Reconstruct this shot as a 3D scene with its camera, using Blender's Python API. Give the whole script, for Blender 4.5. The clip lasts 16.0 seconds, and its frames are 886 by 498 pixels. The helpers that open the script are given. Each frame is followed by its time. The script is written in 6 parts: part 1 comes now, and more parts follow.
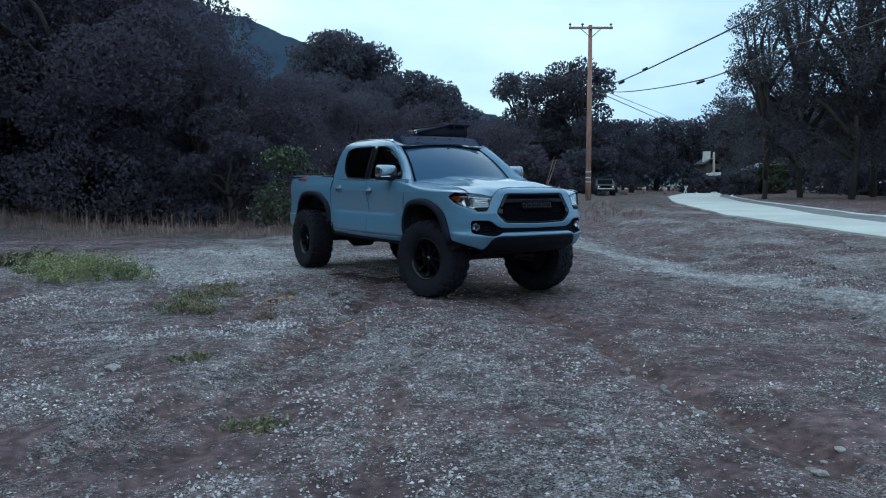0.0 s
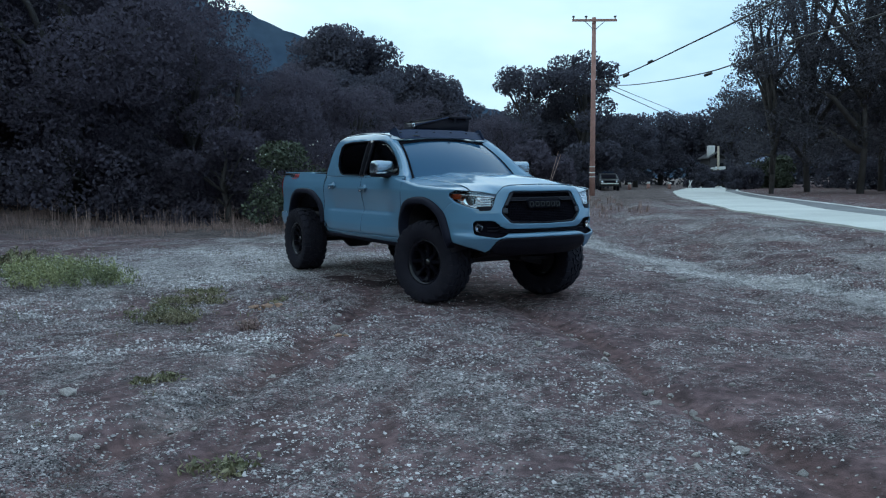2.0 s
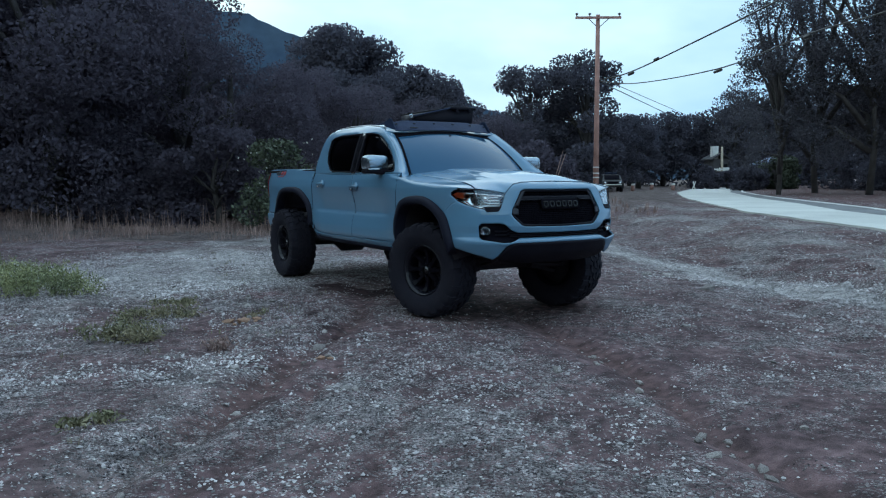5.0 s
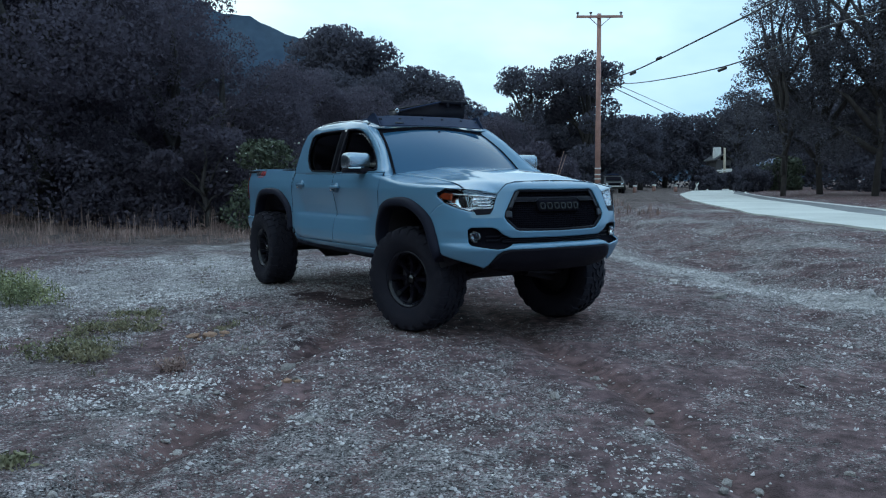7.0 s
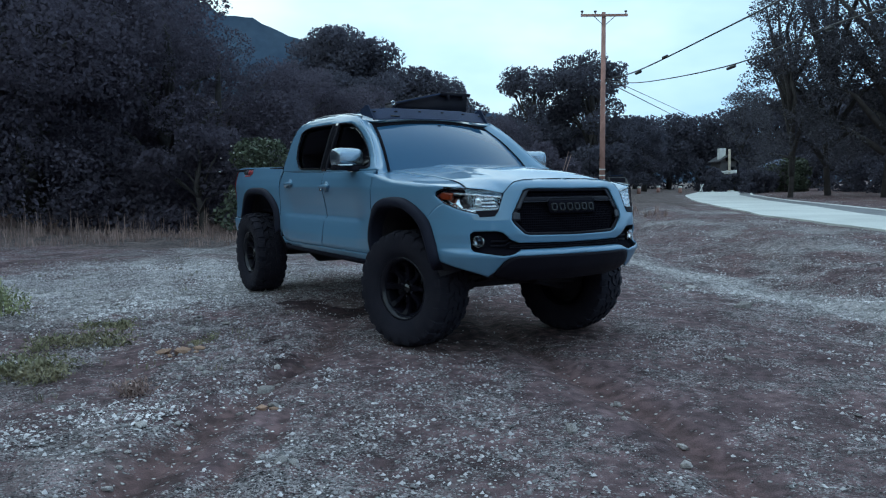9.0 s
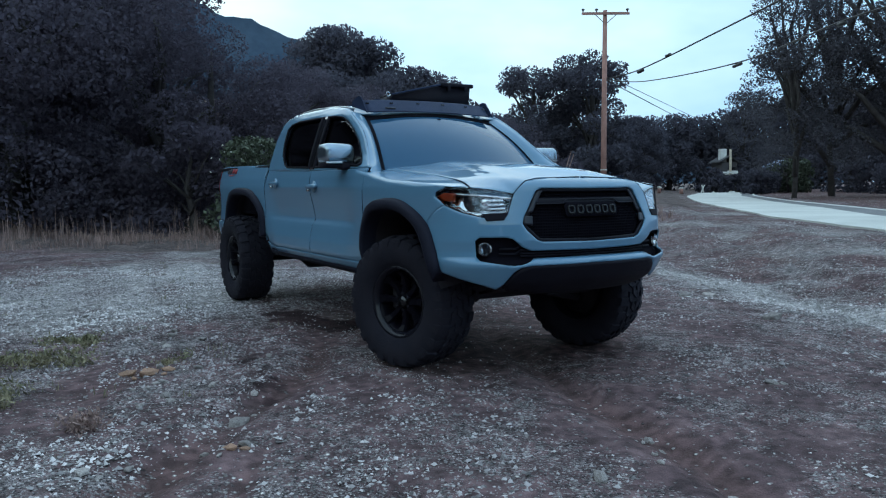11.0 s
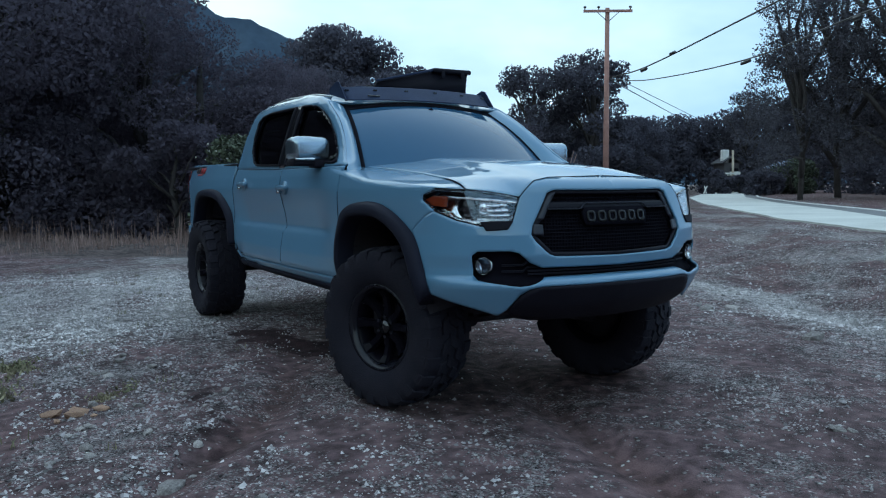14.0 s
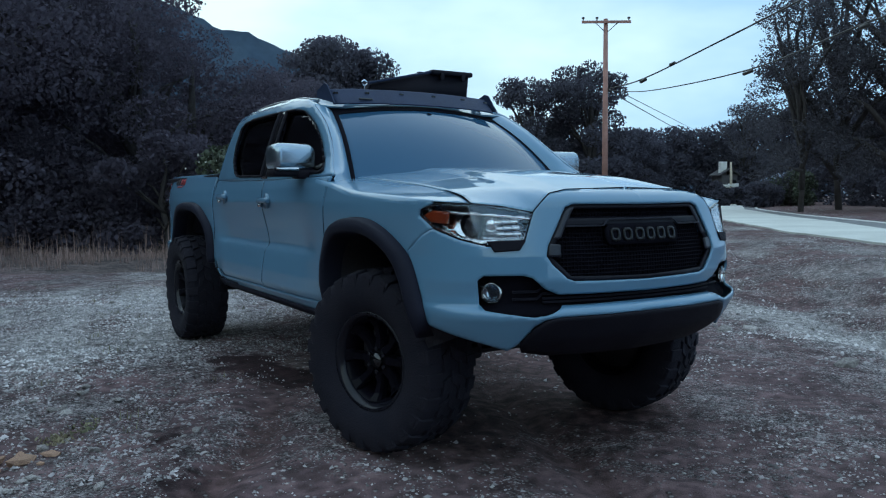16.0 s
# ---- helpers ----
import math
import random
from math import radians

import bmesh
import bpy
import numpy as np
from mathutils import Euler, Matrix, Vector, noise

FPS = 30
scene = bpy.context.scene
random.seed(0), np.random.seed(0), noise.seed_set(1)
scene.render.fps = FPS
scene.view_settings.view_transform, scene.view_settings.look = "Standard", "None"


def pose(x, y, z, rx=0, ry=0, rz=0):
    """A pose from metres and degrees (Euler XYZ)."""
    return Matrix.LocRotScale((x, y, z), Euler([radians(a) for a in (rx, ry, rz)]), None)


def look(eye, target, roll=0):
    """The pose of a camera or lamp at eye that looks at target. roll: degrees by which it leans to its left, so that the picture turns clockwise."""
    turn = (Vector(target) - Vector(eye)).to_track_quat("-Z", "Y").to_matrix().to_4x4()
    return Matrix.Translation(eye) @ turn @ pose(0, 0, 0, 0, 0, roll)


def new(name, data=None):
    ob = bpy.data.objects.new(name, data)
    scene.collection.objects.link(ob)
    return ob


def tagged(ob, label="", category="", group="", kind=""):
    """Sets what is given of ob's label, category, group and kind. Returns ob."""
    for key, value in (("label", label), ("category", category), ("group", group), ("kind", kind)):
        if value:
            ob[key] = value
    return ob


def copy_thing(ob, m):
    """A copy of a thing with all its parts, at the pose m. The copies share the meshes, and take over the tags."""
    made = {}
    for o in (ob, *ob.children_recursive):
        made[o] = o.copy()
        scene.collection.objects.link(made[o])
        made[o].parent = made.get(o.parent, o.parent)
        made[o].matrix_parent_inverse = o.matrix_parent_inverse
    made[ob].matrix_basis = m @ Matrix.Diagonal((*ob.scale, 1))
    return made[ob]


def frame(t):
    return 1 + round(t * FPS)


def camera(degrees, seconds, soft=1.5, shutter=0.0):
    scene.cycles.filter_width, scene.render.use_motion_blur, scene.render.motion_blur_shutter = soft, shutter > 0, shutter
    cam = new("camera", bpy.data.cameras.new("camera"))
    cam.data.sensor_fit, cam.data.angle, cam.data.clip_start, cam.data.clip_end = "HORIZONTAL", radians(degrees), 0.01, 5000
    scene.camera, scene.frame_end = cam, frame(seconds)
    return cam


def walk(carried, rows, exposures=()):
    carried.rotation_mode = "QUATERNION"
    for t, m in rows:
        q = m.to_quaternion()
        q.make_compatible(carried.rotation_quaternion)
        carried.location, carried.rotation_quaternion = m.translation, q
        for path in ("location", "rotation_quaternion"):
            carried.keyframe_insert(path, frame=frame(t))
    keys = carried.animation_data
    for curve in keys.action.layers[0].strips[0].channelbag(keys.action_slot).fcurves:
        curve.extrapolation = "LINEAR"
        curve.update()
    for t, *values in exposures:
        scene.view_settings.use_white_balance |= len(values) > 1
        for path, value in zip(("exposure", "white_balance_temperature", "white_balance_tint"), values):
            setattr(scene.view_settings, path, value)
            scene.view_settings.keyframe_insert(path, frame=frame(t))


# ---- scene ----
cam = camera(58.8, 16.0, soft=1.15)
PATH = [
    (0, (-5.286, -7.654, 1.319), (-4.248, -5.952, 1.152), -0.1),
    (0.5, (-5.209, -7.515, 1.316), (-4.175, -5.812, 1.142), -0.2),
    (1, (-5.125, -7.365, 1.339), (-4.092, -5.662, 1.162), -0.3),
    (1.5, (-5.051, -7.248, 1.346), (-4.017, -5.546, 1.166), -0.2),
    (2, (-4.919, -7.099, 1.337), (-3.887, -5.395, 1.158), -0.3),
    (2.5, (-4.812, -6.938, 1.341), (-3.781, -5.234, 1.161), -0.3),
    (3, (-4.719, -6.765, 1.307), (-3.687, -5.061, 1.129), -0.3),
    (3.5, (-4.653, -6.602, 1.305), (-3.621, -4.897, 1.128), -0.3),
    (4, (-4.574, -6.474, 1.294), (-3.543, -4.769, 1.118), -0.3),
    (6.3, (-4.124, -5.903, 1.288), (-3.092, -4.198, 1.115), -0.3),
    (6.5, (-4.07, -5.845, 1.279), (-3.04, -4.138, 1.107), -0.4),
    (7, (-3.948, -5.726, 1.27), (-2.92, -4.019, 1.1), -0.4),
    (7.5, (-3.833, -5.595, 1.26), (-2.805, -3.887, 1.09), -0.4),
    (8, (-3.745, -5.462, 1.242), (-2.719, -3.754, 1.074), -0.4),
    (8.5, (-3.659, -5.294, 1.251), (-2.635, -3.585, 1.083), -0.5),
    (9, (-3.584, -5.165, 1.245), (-2.561, -3.454, 1.079), -0.4),
    (9.2, (-3.531, -5.094, 1.233), (-2.508, -3.384, 1.068), -0.5),
    (11.5, (-3.171, -4.457, 1.237), (-2.145, -2.748, 1.074), -0.4),
    (12, (-3.073, -4.338, 1.247), (-2.047, -2.628, 1.087), -0.4),
    (12.5, (-2.99, -4.208, 1.241), (-1.964, -2.499, 1.08), -0.4),
    (13, (-2.9, -4.047, 1.234), (-1.873, -2.338, 1.071), -0.4),
    (13.5, (-2.828, -3.936, 1.229), (-1.803, -2.226, 1.067), -0.4),
    (14, (-2.74, -3.829, 1.233), (-1.714, -2.12, 1.072), -0.4),
    (14.5, (-2.658, -3.727, 1.238), (-1.63, -2.019, 1.08), -0.4),
    (15, (-2.586, -3.598, 1.237), (-1.557, -1.889, 1.085), -0.4),
    (15.5, (-2.526, -3.465, 1.237), (-1.495, -1.757, 1.095), -0.4),
    (16, (-2.477, -3.363, 1.239), (-1.443, -1.656, 1.108), -0.4),
]
walk(cam, [(t, look(eye, target, roll)) for t, eye, target, roll in PATH], [(0.0, 0.27, 6500, 23), (12.0, 0.36, 6500, 23), (16.0, 0.24, 6500, 23)])

# ---- world, sun, exposure ----
FWD, RGT = (0.5206, 0.8538), (0.8538, -0.5206)
ORG = (-5.286, -7.654)


def V(d, s):
    """World x, y of a place d metres ahead of the walk's start and s metres to its right."""
    return (ORG[0] + FWD[0] * d + RGT[0] * s, ORG[1] + FWD[1] * d + RGT[1] * s)


world = bpy.data.worlds.new("dusk_sky")
scene.world = world
world.use_nodes = True
wn, wl = world.node_tree.nodes, world.node_tree.links
wn.clear()
w_out = wn.new("ShaderNodeOutputWorld")
w_bg = wn.new("ShaderNodeBackground")
w_sky = wn.new("ShaderNodeTexSky")
w_sky.sky_type, w_sky.sun_disc = "NISHITA", False
w_sky.sun_elevation, w_sky.sun_rotation = radians(61), radians(25)
w_tc = wn.new("ShaderNodeTexCoord")
w_map = wn.new("ShaderNodeMapping")
w_map.inputs["Scale"].default_value = (1.3, 1.3, 3.2)
w_map.inputs["Location"].default_value = (0.35, 0.1, 0.25)
w_noise = wn.new("ShaderNodeTexNoise")
w_noise.inputs["Scale"].default_value = 1.6
w_noise.inputs["Detail"].default_value = 5
w_ramp = wn.new("ShaderNodeValToRGB")
w_ramp.color_ramp.elements[0].position, w_ramp.color_ramp.elements[1].position = 0.36, 0.66
w_ramp.color_ramp.elements[0].color = (3.5, 6.6, 8.9, 1)
w_ramp.color_ramp.elements[1].color = (7.2, 10.6, 10.6, 1)
w_mix = wn.new("ShaderNodeMixRGB")
w_mix.inputs["Fac"].default_value = 0.97
wl.new(w_tc.outputs["Generated"], w_map.inputs["Vector"])
wl.new(w_map.outputs["Vector"], w_noise.inputs["Vector"])
w_dot = wn.new("ShaderNodeVectorMath")
w_dot.operation = "DOT_PRODUCT"
w_dot.inputs[1].default_value = (RGT[0] * -0.42, RGT[1] * -0.42, 0.55)
w_add = wn.new("ShaderNodeMath")
wl.new(w_tc.outputs["Generated"], w_dot.inputs[0])
wl.new(w_dot.outputs["Value"], w_add.inputs[0])
wl.new(w_noise.outputs["Fac"], w_add.inputs[1])
wl.new(w_add.outputs["Value"], w_ramp.inputs["Fac"])
wl.new(w_sky.outputs["Color"], w_mix.inputs["Color1"])
wl.new(w_ramp.outputs["Color"], w_mix.inputs["Color2"])
w_sep = wn.new("ShaderNodeSeparateXYZ")
w_up = wn.new("ShaderNodeMapRange")
w_up.inputs["From Min"].default_value, w_up.inputs["From Max"].default_value = 0.34, 0.85
w_high = wn.new("ShaderNodeMixRGB")
w_high.inputs["Color2"].default_value = (4.6, 7.6, 9.2, 1)
wl.new(w_tc.outputs["Generated"], w_sep.inputs["Vector"])
wl.new(w_sep.outputs["Z"], w_up.inputs["Value"])
wl.new(w_up.outputs["Result"], w_high.inputs["Fac"])
wl.new(w_mix.outputs["Color"], w_high.inputs["Color1"])
# the evening sky differs ahead and behind
w_way = wn.new("ShaderNodeVectorMath")
w_way.operation = "DOT_PRODUCT"
w_way.inputs[1].default_value = (FWD[0], FWD[1], 0.0)
w_dim = wn.new("ShaderNodeMapRange")
w_dim.inputs["From Min"].default_value, w_dim.inputs["From Max"].default_value = -1.0, 0.8
w_dim.inputs["To Min"].default_value, w_dim.inputs["To Max"].default_value = 1.0, 1.0
w_scale = wn.new("ShaderNodeVectorMath")
w_scale.operation = "SCALE"
wl.new(w_tc.outputs["Generated"], w_way.inputs[0])
wl.new(w_way.outputs["Value"], w_dim.inputs["Value"])
wl.new(w_high.outputs["Color"], w_scale.inputs[0])
wl.new(w_dim.outputs["Result"], w_scale.inputs["Scale"])
wl.new(w_scale.outputs["Vector"], w_bg.inputs["Color"])
w_bg.inputs["Strength"].default_value = 0.1
wl.new(w_bg.outputs["Background"], w_out.inputs["Surface"])

sun = new("sun", bpy.data.lights.new("sun", "SUN"))
sun.data.energy, sun.data.angle, sun.data.color = 0.22, radians(80), (0.8, 0.92, 1.0)
sun.matrix_world = look((0, 0, 30), (-7.0, -15.0, 0))


# ---- materials ----
def mat(name, c1, c2=None, rough=0.6, metal=0.0, scale=8.0, bump=0.0, bscale=60.0, coat=0.0, spec=0.5, rand=0.0, island=0.0, fine=0.25):
    """Principled surface: two colours mixed by broad noise, fine grain over it, and relief."""
    m = bpy.data.materials.new(name)
    m.use_nodes = True
    n, l = m.node_tree.nodes, m.node_tree.links
    b = n["Principled BSDF"]
    b.inputs["Roughness"].default_value, b.inputs["Metallic"].default_value = rough, metal
    b.inputs["Coat Weight"].default_value, b.inputs["Coat Roughness"].default_value = coat, 0.03
    b.inputs["Specular IOR Level"].default_value = spec
    tc = n.new("ShaderNodeTexCoord")
    big = n.new("ShaderNodeTexNoise")
    big.inputs["Scale"].default_value, big.inputs["Detail"].default_value = scale, 4
    l.new(tc.outputs["Object"], big.inputs["Vector"])
    mix = n.new("ShaderNodeMixRGB")
    mix.inputs["Color1"].default_value = (*c1, 1)
    mix.inputs["Color2"].default_value = (*(c2 or [v * 0.8 for v in c1]), 1)
    ramp = n.new("ShaderNodeMapRange")
    ramp.inputs["From Min"].default_value, ramp.inputs["From Max"].default_value = 0.35, 0.65
    l.new(big.outputs["Fac"], ramp.inputs["Value"])
    l.new(ramp.outputs["Result"], mix.inputs["Fac"])
    grain = n.new("ShaderNodeTexNoise")
    grain.inputs["Scale"].default_value, grain.inputs["Detail"].default_value = bscale, 3
    l.new(tc.outputs["Object"], grain.inputs["Vector"])
    g2 = n.new("ShaderNodeMapRange")
    g2.inputs["To Min"].default_value, g2.inputs["To Max"].default_value = 1 - fine, 1 + fine
    l.new(grain.outputs["Fac"], g2.inputs["Value"])
    mul = n.new("ShaderNodeVectorMath")
    mul.operation = "SCALE"
    l.new(mix.outputs["Color"], mul.inputs[0])
    l.new(g2.outputs["Result"], mul.inputs["Scale"])
    last = mul.outputs["Vector"]
    for amount, node, out in ((rand, "ShaderNodeObjectInfo", "Random"), (island, "ShaderNodeNewGeometry", "Random Per Island")):
        if amount:
            info = n.new(node)
            r = n.new("ShaderNodeMapRange")
            r.inputs["To Min"].default_value, r.inputs["To Max"].default_value = 1 - amount, 1 + amount
            l.new(info.outputs[out], r.inputs["Value"])
            k = n.new("ShaderNodeVectorMath")
            k.operation = "SCALE"
            l.new(last, k.inputs[0])
            l.new(r.outputs["Result"], k.inputs["Scale"])
            last = k.outputs["Vector"]
    l.new(last, b.inputs["Base Color"])
    if bump:
        bp = n.new("ShaderNodeBump")
        bp.inputs["Strength"].default_value, bp.inputs["Distance"].default_value = bump, 0.02
        l.new(grain.outputs["Fac"], bp.inputs["Height"])
        l.new(bp.outputs["Normal"], b.inputs["Normal"])
    return m


M_leaf = mat("oak_leaves", (0.092, 0.081, 0.108), (0.112, 0.1, 0.13), 0.9, scale=0.5, bscale=2, island=0.12, spec=0.1)
M_leaf_far = mat("far_leaves", (0.085, 0.083, 0.11), (0.1, 0.098, 0.125), 0.8, scale=0.4, bscale=2, island=0.2, spec=0.15)
M_leaf_pine = mat("pine_needles", (0.075, 0.074, 0.093), (0.1, 0.096, 0.112), 0.8, scale=0.6, bscale=4, island=0.3, spec=0.2)


def translucent(m, share):
    """Lets light through thin leaves, in their own colour."""
    n, l = m.node_tree.nodes, m.node_tree.links
    b = n["Principled BSDF"]
    t = n.new("ShaderNodeBsdfTranslucent")
    l.new(b.inputs["Base Color"].links[0].from_socket, t.inputs["Color"])
    k = n.new("ShaderNodeMixShader")
    k.inputs["Fac"].default_value = share
    l.new(b.outputs["BSDF"], k.inputs[1])
    l.new(t.outputs["BSDF"], k.inputs[2])
    l.new(k.outputs["Shader"], n["Material Output"].inputs["Surface"])


for m in (M_leaf, M_leaf_far, M_leaf_pine):
    translucent(m, 0.42)
M_shrub = mat("shrub_leaves", (0.05, 0.066, 0.045), (0.075, 0.09, 0.058), 0.65, scale=2, bscale=12, island=0.4, spec=0.3)
M_bark = mat("bark", (0.06, 0.052, 0.052), (0.04, 0.034, 0.034), 0.9, scale=3, bump=0.8, bscale=18)
M_weed = mat("weed_leaves", (0.36, 0.36, 0.17), (0.15, 0.17, 0.085), 0.6, scale=3, bscale=20, island=0.4)
M_weed_dull = mat("dull_weed", (0.15, 0.15, 0.08), (0.24, 0.2, 0.12), 0.7, scale=3, bscale=20, island=0.4)
M_dry = mat("dry_grass", (0.38, 0.25, 0.215), (0.19, 0.12, 0.11), 0.8, scale=0.8, bscale=12, island=0.4)
M_flower = mat("small_flowers", (0.5, 0.5, 0.45), None, 0.7, island=0.2)
M_stone = mat("gravel_stones", (0.5, 0.465, 0.465), (0.25, 0.22, 0.225), 0.8, scale=0.5, bscale=50, island=0.7)
M_rock = mat("rocks", (0.45, 0.41, 0.39), (0.26, 0.22, 0.21), 0.85, scale=6, bump=0.5, bscale=40, rand=0.35)
M_road = mat("pale_road", (0.62, 0.62, 0.58), (0.5, 0.5, 0.47), 0.85, scale=0.35, bump=0.3, bscale=40)
M_asphalt = mat("road_asphalt", (0.2, 0.2, 0.21), (0.15, 0.15, 0.155), 0.8, scale=0.5, bump=0.4, bscale=50)
M_white = mat("white_paint", (0.75, 0.75, 0.73), None, 0.6, scale=2, bscale=20, fine=0.1)
M_pole = mat("pole_wood", (0.42, 0.22, 0.185), (0.29, 0.15, 0.125), 0.85, scale=1.5, bump=0.6, bscale=30)
M_wire = mat("black_cable", (0.02, 0.02, 0.022), None, 0.5)
M_ceramic = mat("insulator", (0.08, 0.07, 0.07), None, 0.3)
# distance haze is put into the ridge's blue base colour
M_hill_haze = mat("far_hill_haze", (0.055, 0.085, 0.12), (0.04, 0.065, 0.1), 1.0, scale=0.02, bscale=0.12, spec=0.0)


# ---- mesh helpers ----
def mesh_ob(name, verts, faces, material, parent=None, label="", smooth=False):
    me = bpy.data.meshes.new(name)
    me.from_pydata([tuple(map(float, v)) for v in verts], [], faces)
    me.validate()
    me.update()
    me.materials.append(material)
    if smooth:
        me.shade_smooth()
    ob = new(name, me)
    if parent is not None:
        ob.parent = parent
    if label:
        ob["label"] = label
    return ob


def part(name, bm, material, parent, label="", smooth=True):
    me = bpy.data.meshes.new(name)
    bmesh.ops.recalc_face_normals(bm, faces=bm.faces)
    bm.to_mesh(me)
    bm.free()
    me.materials.append(material)
    if smooth:
        me.shade_smooth()
    ob = new(name, me)
    ob.parent = parent
    if label:
        ob["label"] = label
    return ob


def tube(points, radii, sides=7, verts=None, faces=None):
    """Tapered tube along points, added to verts and faces."""
    verts, faces = ([] if verts is None else verts), ([] if faces is None else faces)
    base = len(verts)
    pts = [Vector(p) for p in points]
    for i, p in enumerate(pts):
        t = (pts[min(i + 1, len(pts) - 1)] - pts[max(i - 1, 0)]).normalized()
        a = t.orthogonal().normalized() if abs(t.z) > 0.98 else t.cross(Vector((0, 0, 1))).normalized()
        b = t.cross(a)
        for k in range(sides):
            th = 2 * math.pi * k / sides
            verts.append(p + radii[i] * (math.cos(th) * a + math.sin(th) * b))
    for i in range(len(pts) - 1):
        for k in range(sides):
            k2 = (k + 1) % sides
            faces.append((base + i * sides + k, base + i * sides + k2, base + (i + 1) * sides + k2, base + (i + 1) * sides + k))
    faces.append(tuple(base + k for k in range(sides))[::-1])
    faces.append(tuple(base + (len(pts) - 1) * sides + k for k in range(sides)))
    return verts, faces


def leaves(name, centres, size, rng, material, parent=None, stretch=1.6, up=0.0):
    """Many small leaf blades, each a folded diamond, as one mesh."""
    c = np.asarray(centres)
    n = len(c)
    a = rng.normal(size=(n, 3))
    a[:, 2] += up
    a /= np.linalg.norm(a, axis=1)[:, None]
    b = np.cross(a, rng.normal(size=(n, 3)))
    b /= np.linalg.norm(b, axis=1)[:, None] + 1e-9
    k = (size * rng.uniform(0.6, 1.4, n))[:, None]
    nrm = np.cross(a, b)
    v = np.stack([c - a * k * stretch * 0.5, c + b * k * 0.5 + nrm * k * 0.12, c + a * k * stretch * 0.5, c - b * k * 0.5 + nrm * k * 0.12], 1).reshape(-1, 3)
    me = bpy.data.meshes.new(name)
    me.vertices.add(4 * n)
    me.vertices.foreach_set("co", v.ravel())
    me.loops.add(4 * n)
    me.loops.foreach_set("vertex_index", np.arange(4 * n))
    me.polygons.add(n)
    me.polygons.foreach_set("loop_start", np.arange(0, 4 * n, 4))
    me.update(calc_edges=True)
    me.materials.append(material)
    ob = new(name, me)
    if parent is not None:
        ob.parent = parent
    return ob


def smooth01(a, b, x):
    t = np.clip((x - a) / (b - a), 0, 1)
    return t * t * (3 - 2 * t)


# ---- the ground's shape ----
def road_edge(d):
    return np.interp(d, (-60, 0, 16, 28, 45, 61, 80, 110, 160, 400), (12.0, 9.4, 9.2, 10.0, 13.2, 17.4, 24.5, 38.0, 66.0, 220.0))


def lane_split(d):
    return road_edge(d) + np.interp(d, (-60, 10, 22, 35, 54, 400), (2.6, 2.6, 2.8, 3.7, 4.0, 4.0))


def road_far(d):
    return lane_split(d) + np.interp(d, (-60, 22, 35, 54, 400), (2.6, 2.0, 1.5, 1.2, 1.2))


WAVES = {}


def wave(x, y, f, seed):
    """Cheap smooth noise from a few crossed sines, about -1 to 1."""
    if seed not in WAVES:
        r = np.random.default_rng(seed)
        WAVES[seed] = [(math.cos(t), math.sin(t), g, p) for t, g, p in zip(r.uniform(0, 6.283, 6), r.uniform(0.6, 1.7, 6), r.uniform(0, 6.283, 6))]
    return sum(np.sin((x * c + y * s_) * (f * g * 6.283) + p) for c, s_, g, p in WAVES[seed]) / 3.2


def rut(d, s, line, width):
    """1 on a line given as (d, s) knots, falling to 0 at its width."""
    ds = [p[0] for p in line]
    ss = [p[1] for p in line]
    at = np.interp(d, ds, ss)
    inside = smooth01(ds[0] - 0.8, ds[0] + 0.4, d) * (1 - smooth01(ds[-1] - 0.4, ds[-1] + 0.8, d))
    return np.exp(-((s - at - 0.12 * wave(d, s, 0.35, 3)) / width) ** 2) * inside


RUT_R = ((0.5, 2.6), (4.4, 1.66), (5.3, 1.5), (8.3, 0.95), (10.0, 0.5))
RUT_L = ((2.4, -2.7), (4.2, -1.85), (5.2, -1.45), (7.0, -1.15), (8.6, -0.9), (9.6, -0.75))
PALE_R = ((4.0, 5.9), (8.4, 4.8), (11.0, 4.3), (13.4, 4.0), (17.0, 3.2), (24.0, 2.8))


def channels(d, s):
    """1 in the shallow wash channels that run down the lot, 0 between them."""
    a = s - 0.22 * d + 0.35 * wave(d, s, 0.16, 24)
    lines = np.exp(-(wave(0.16 * d, a, 0.42, 25) / 0.16) ** 2)
    return lines * np.clip(0.55 + 0.7 * wave(d, s, 0.3, 26), 0, 1) * smooth01(0.4, -0.6, s - 0.05 * d) * smooth01(11, 8, d)


def road_z(d):
    return 0.12 + 0.0013 * np.clip(d, -40, 80)


def ledges(d, s):
    """Broken earth steps on the bank below the road: 0 to 1, with a steep side towards the lot."""
    a = s - 0.12 * d + 0.5 * wave(0.5 * d, s, 0.22, 27) + 0.12 * wave(d, s, 0.9, 28)
    return (a / 1.15 - np.floor(a / 1.15)) ** 0.35


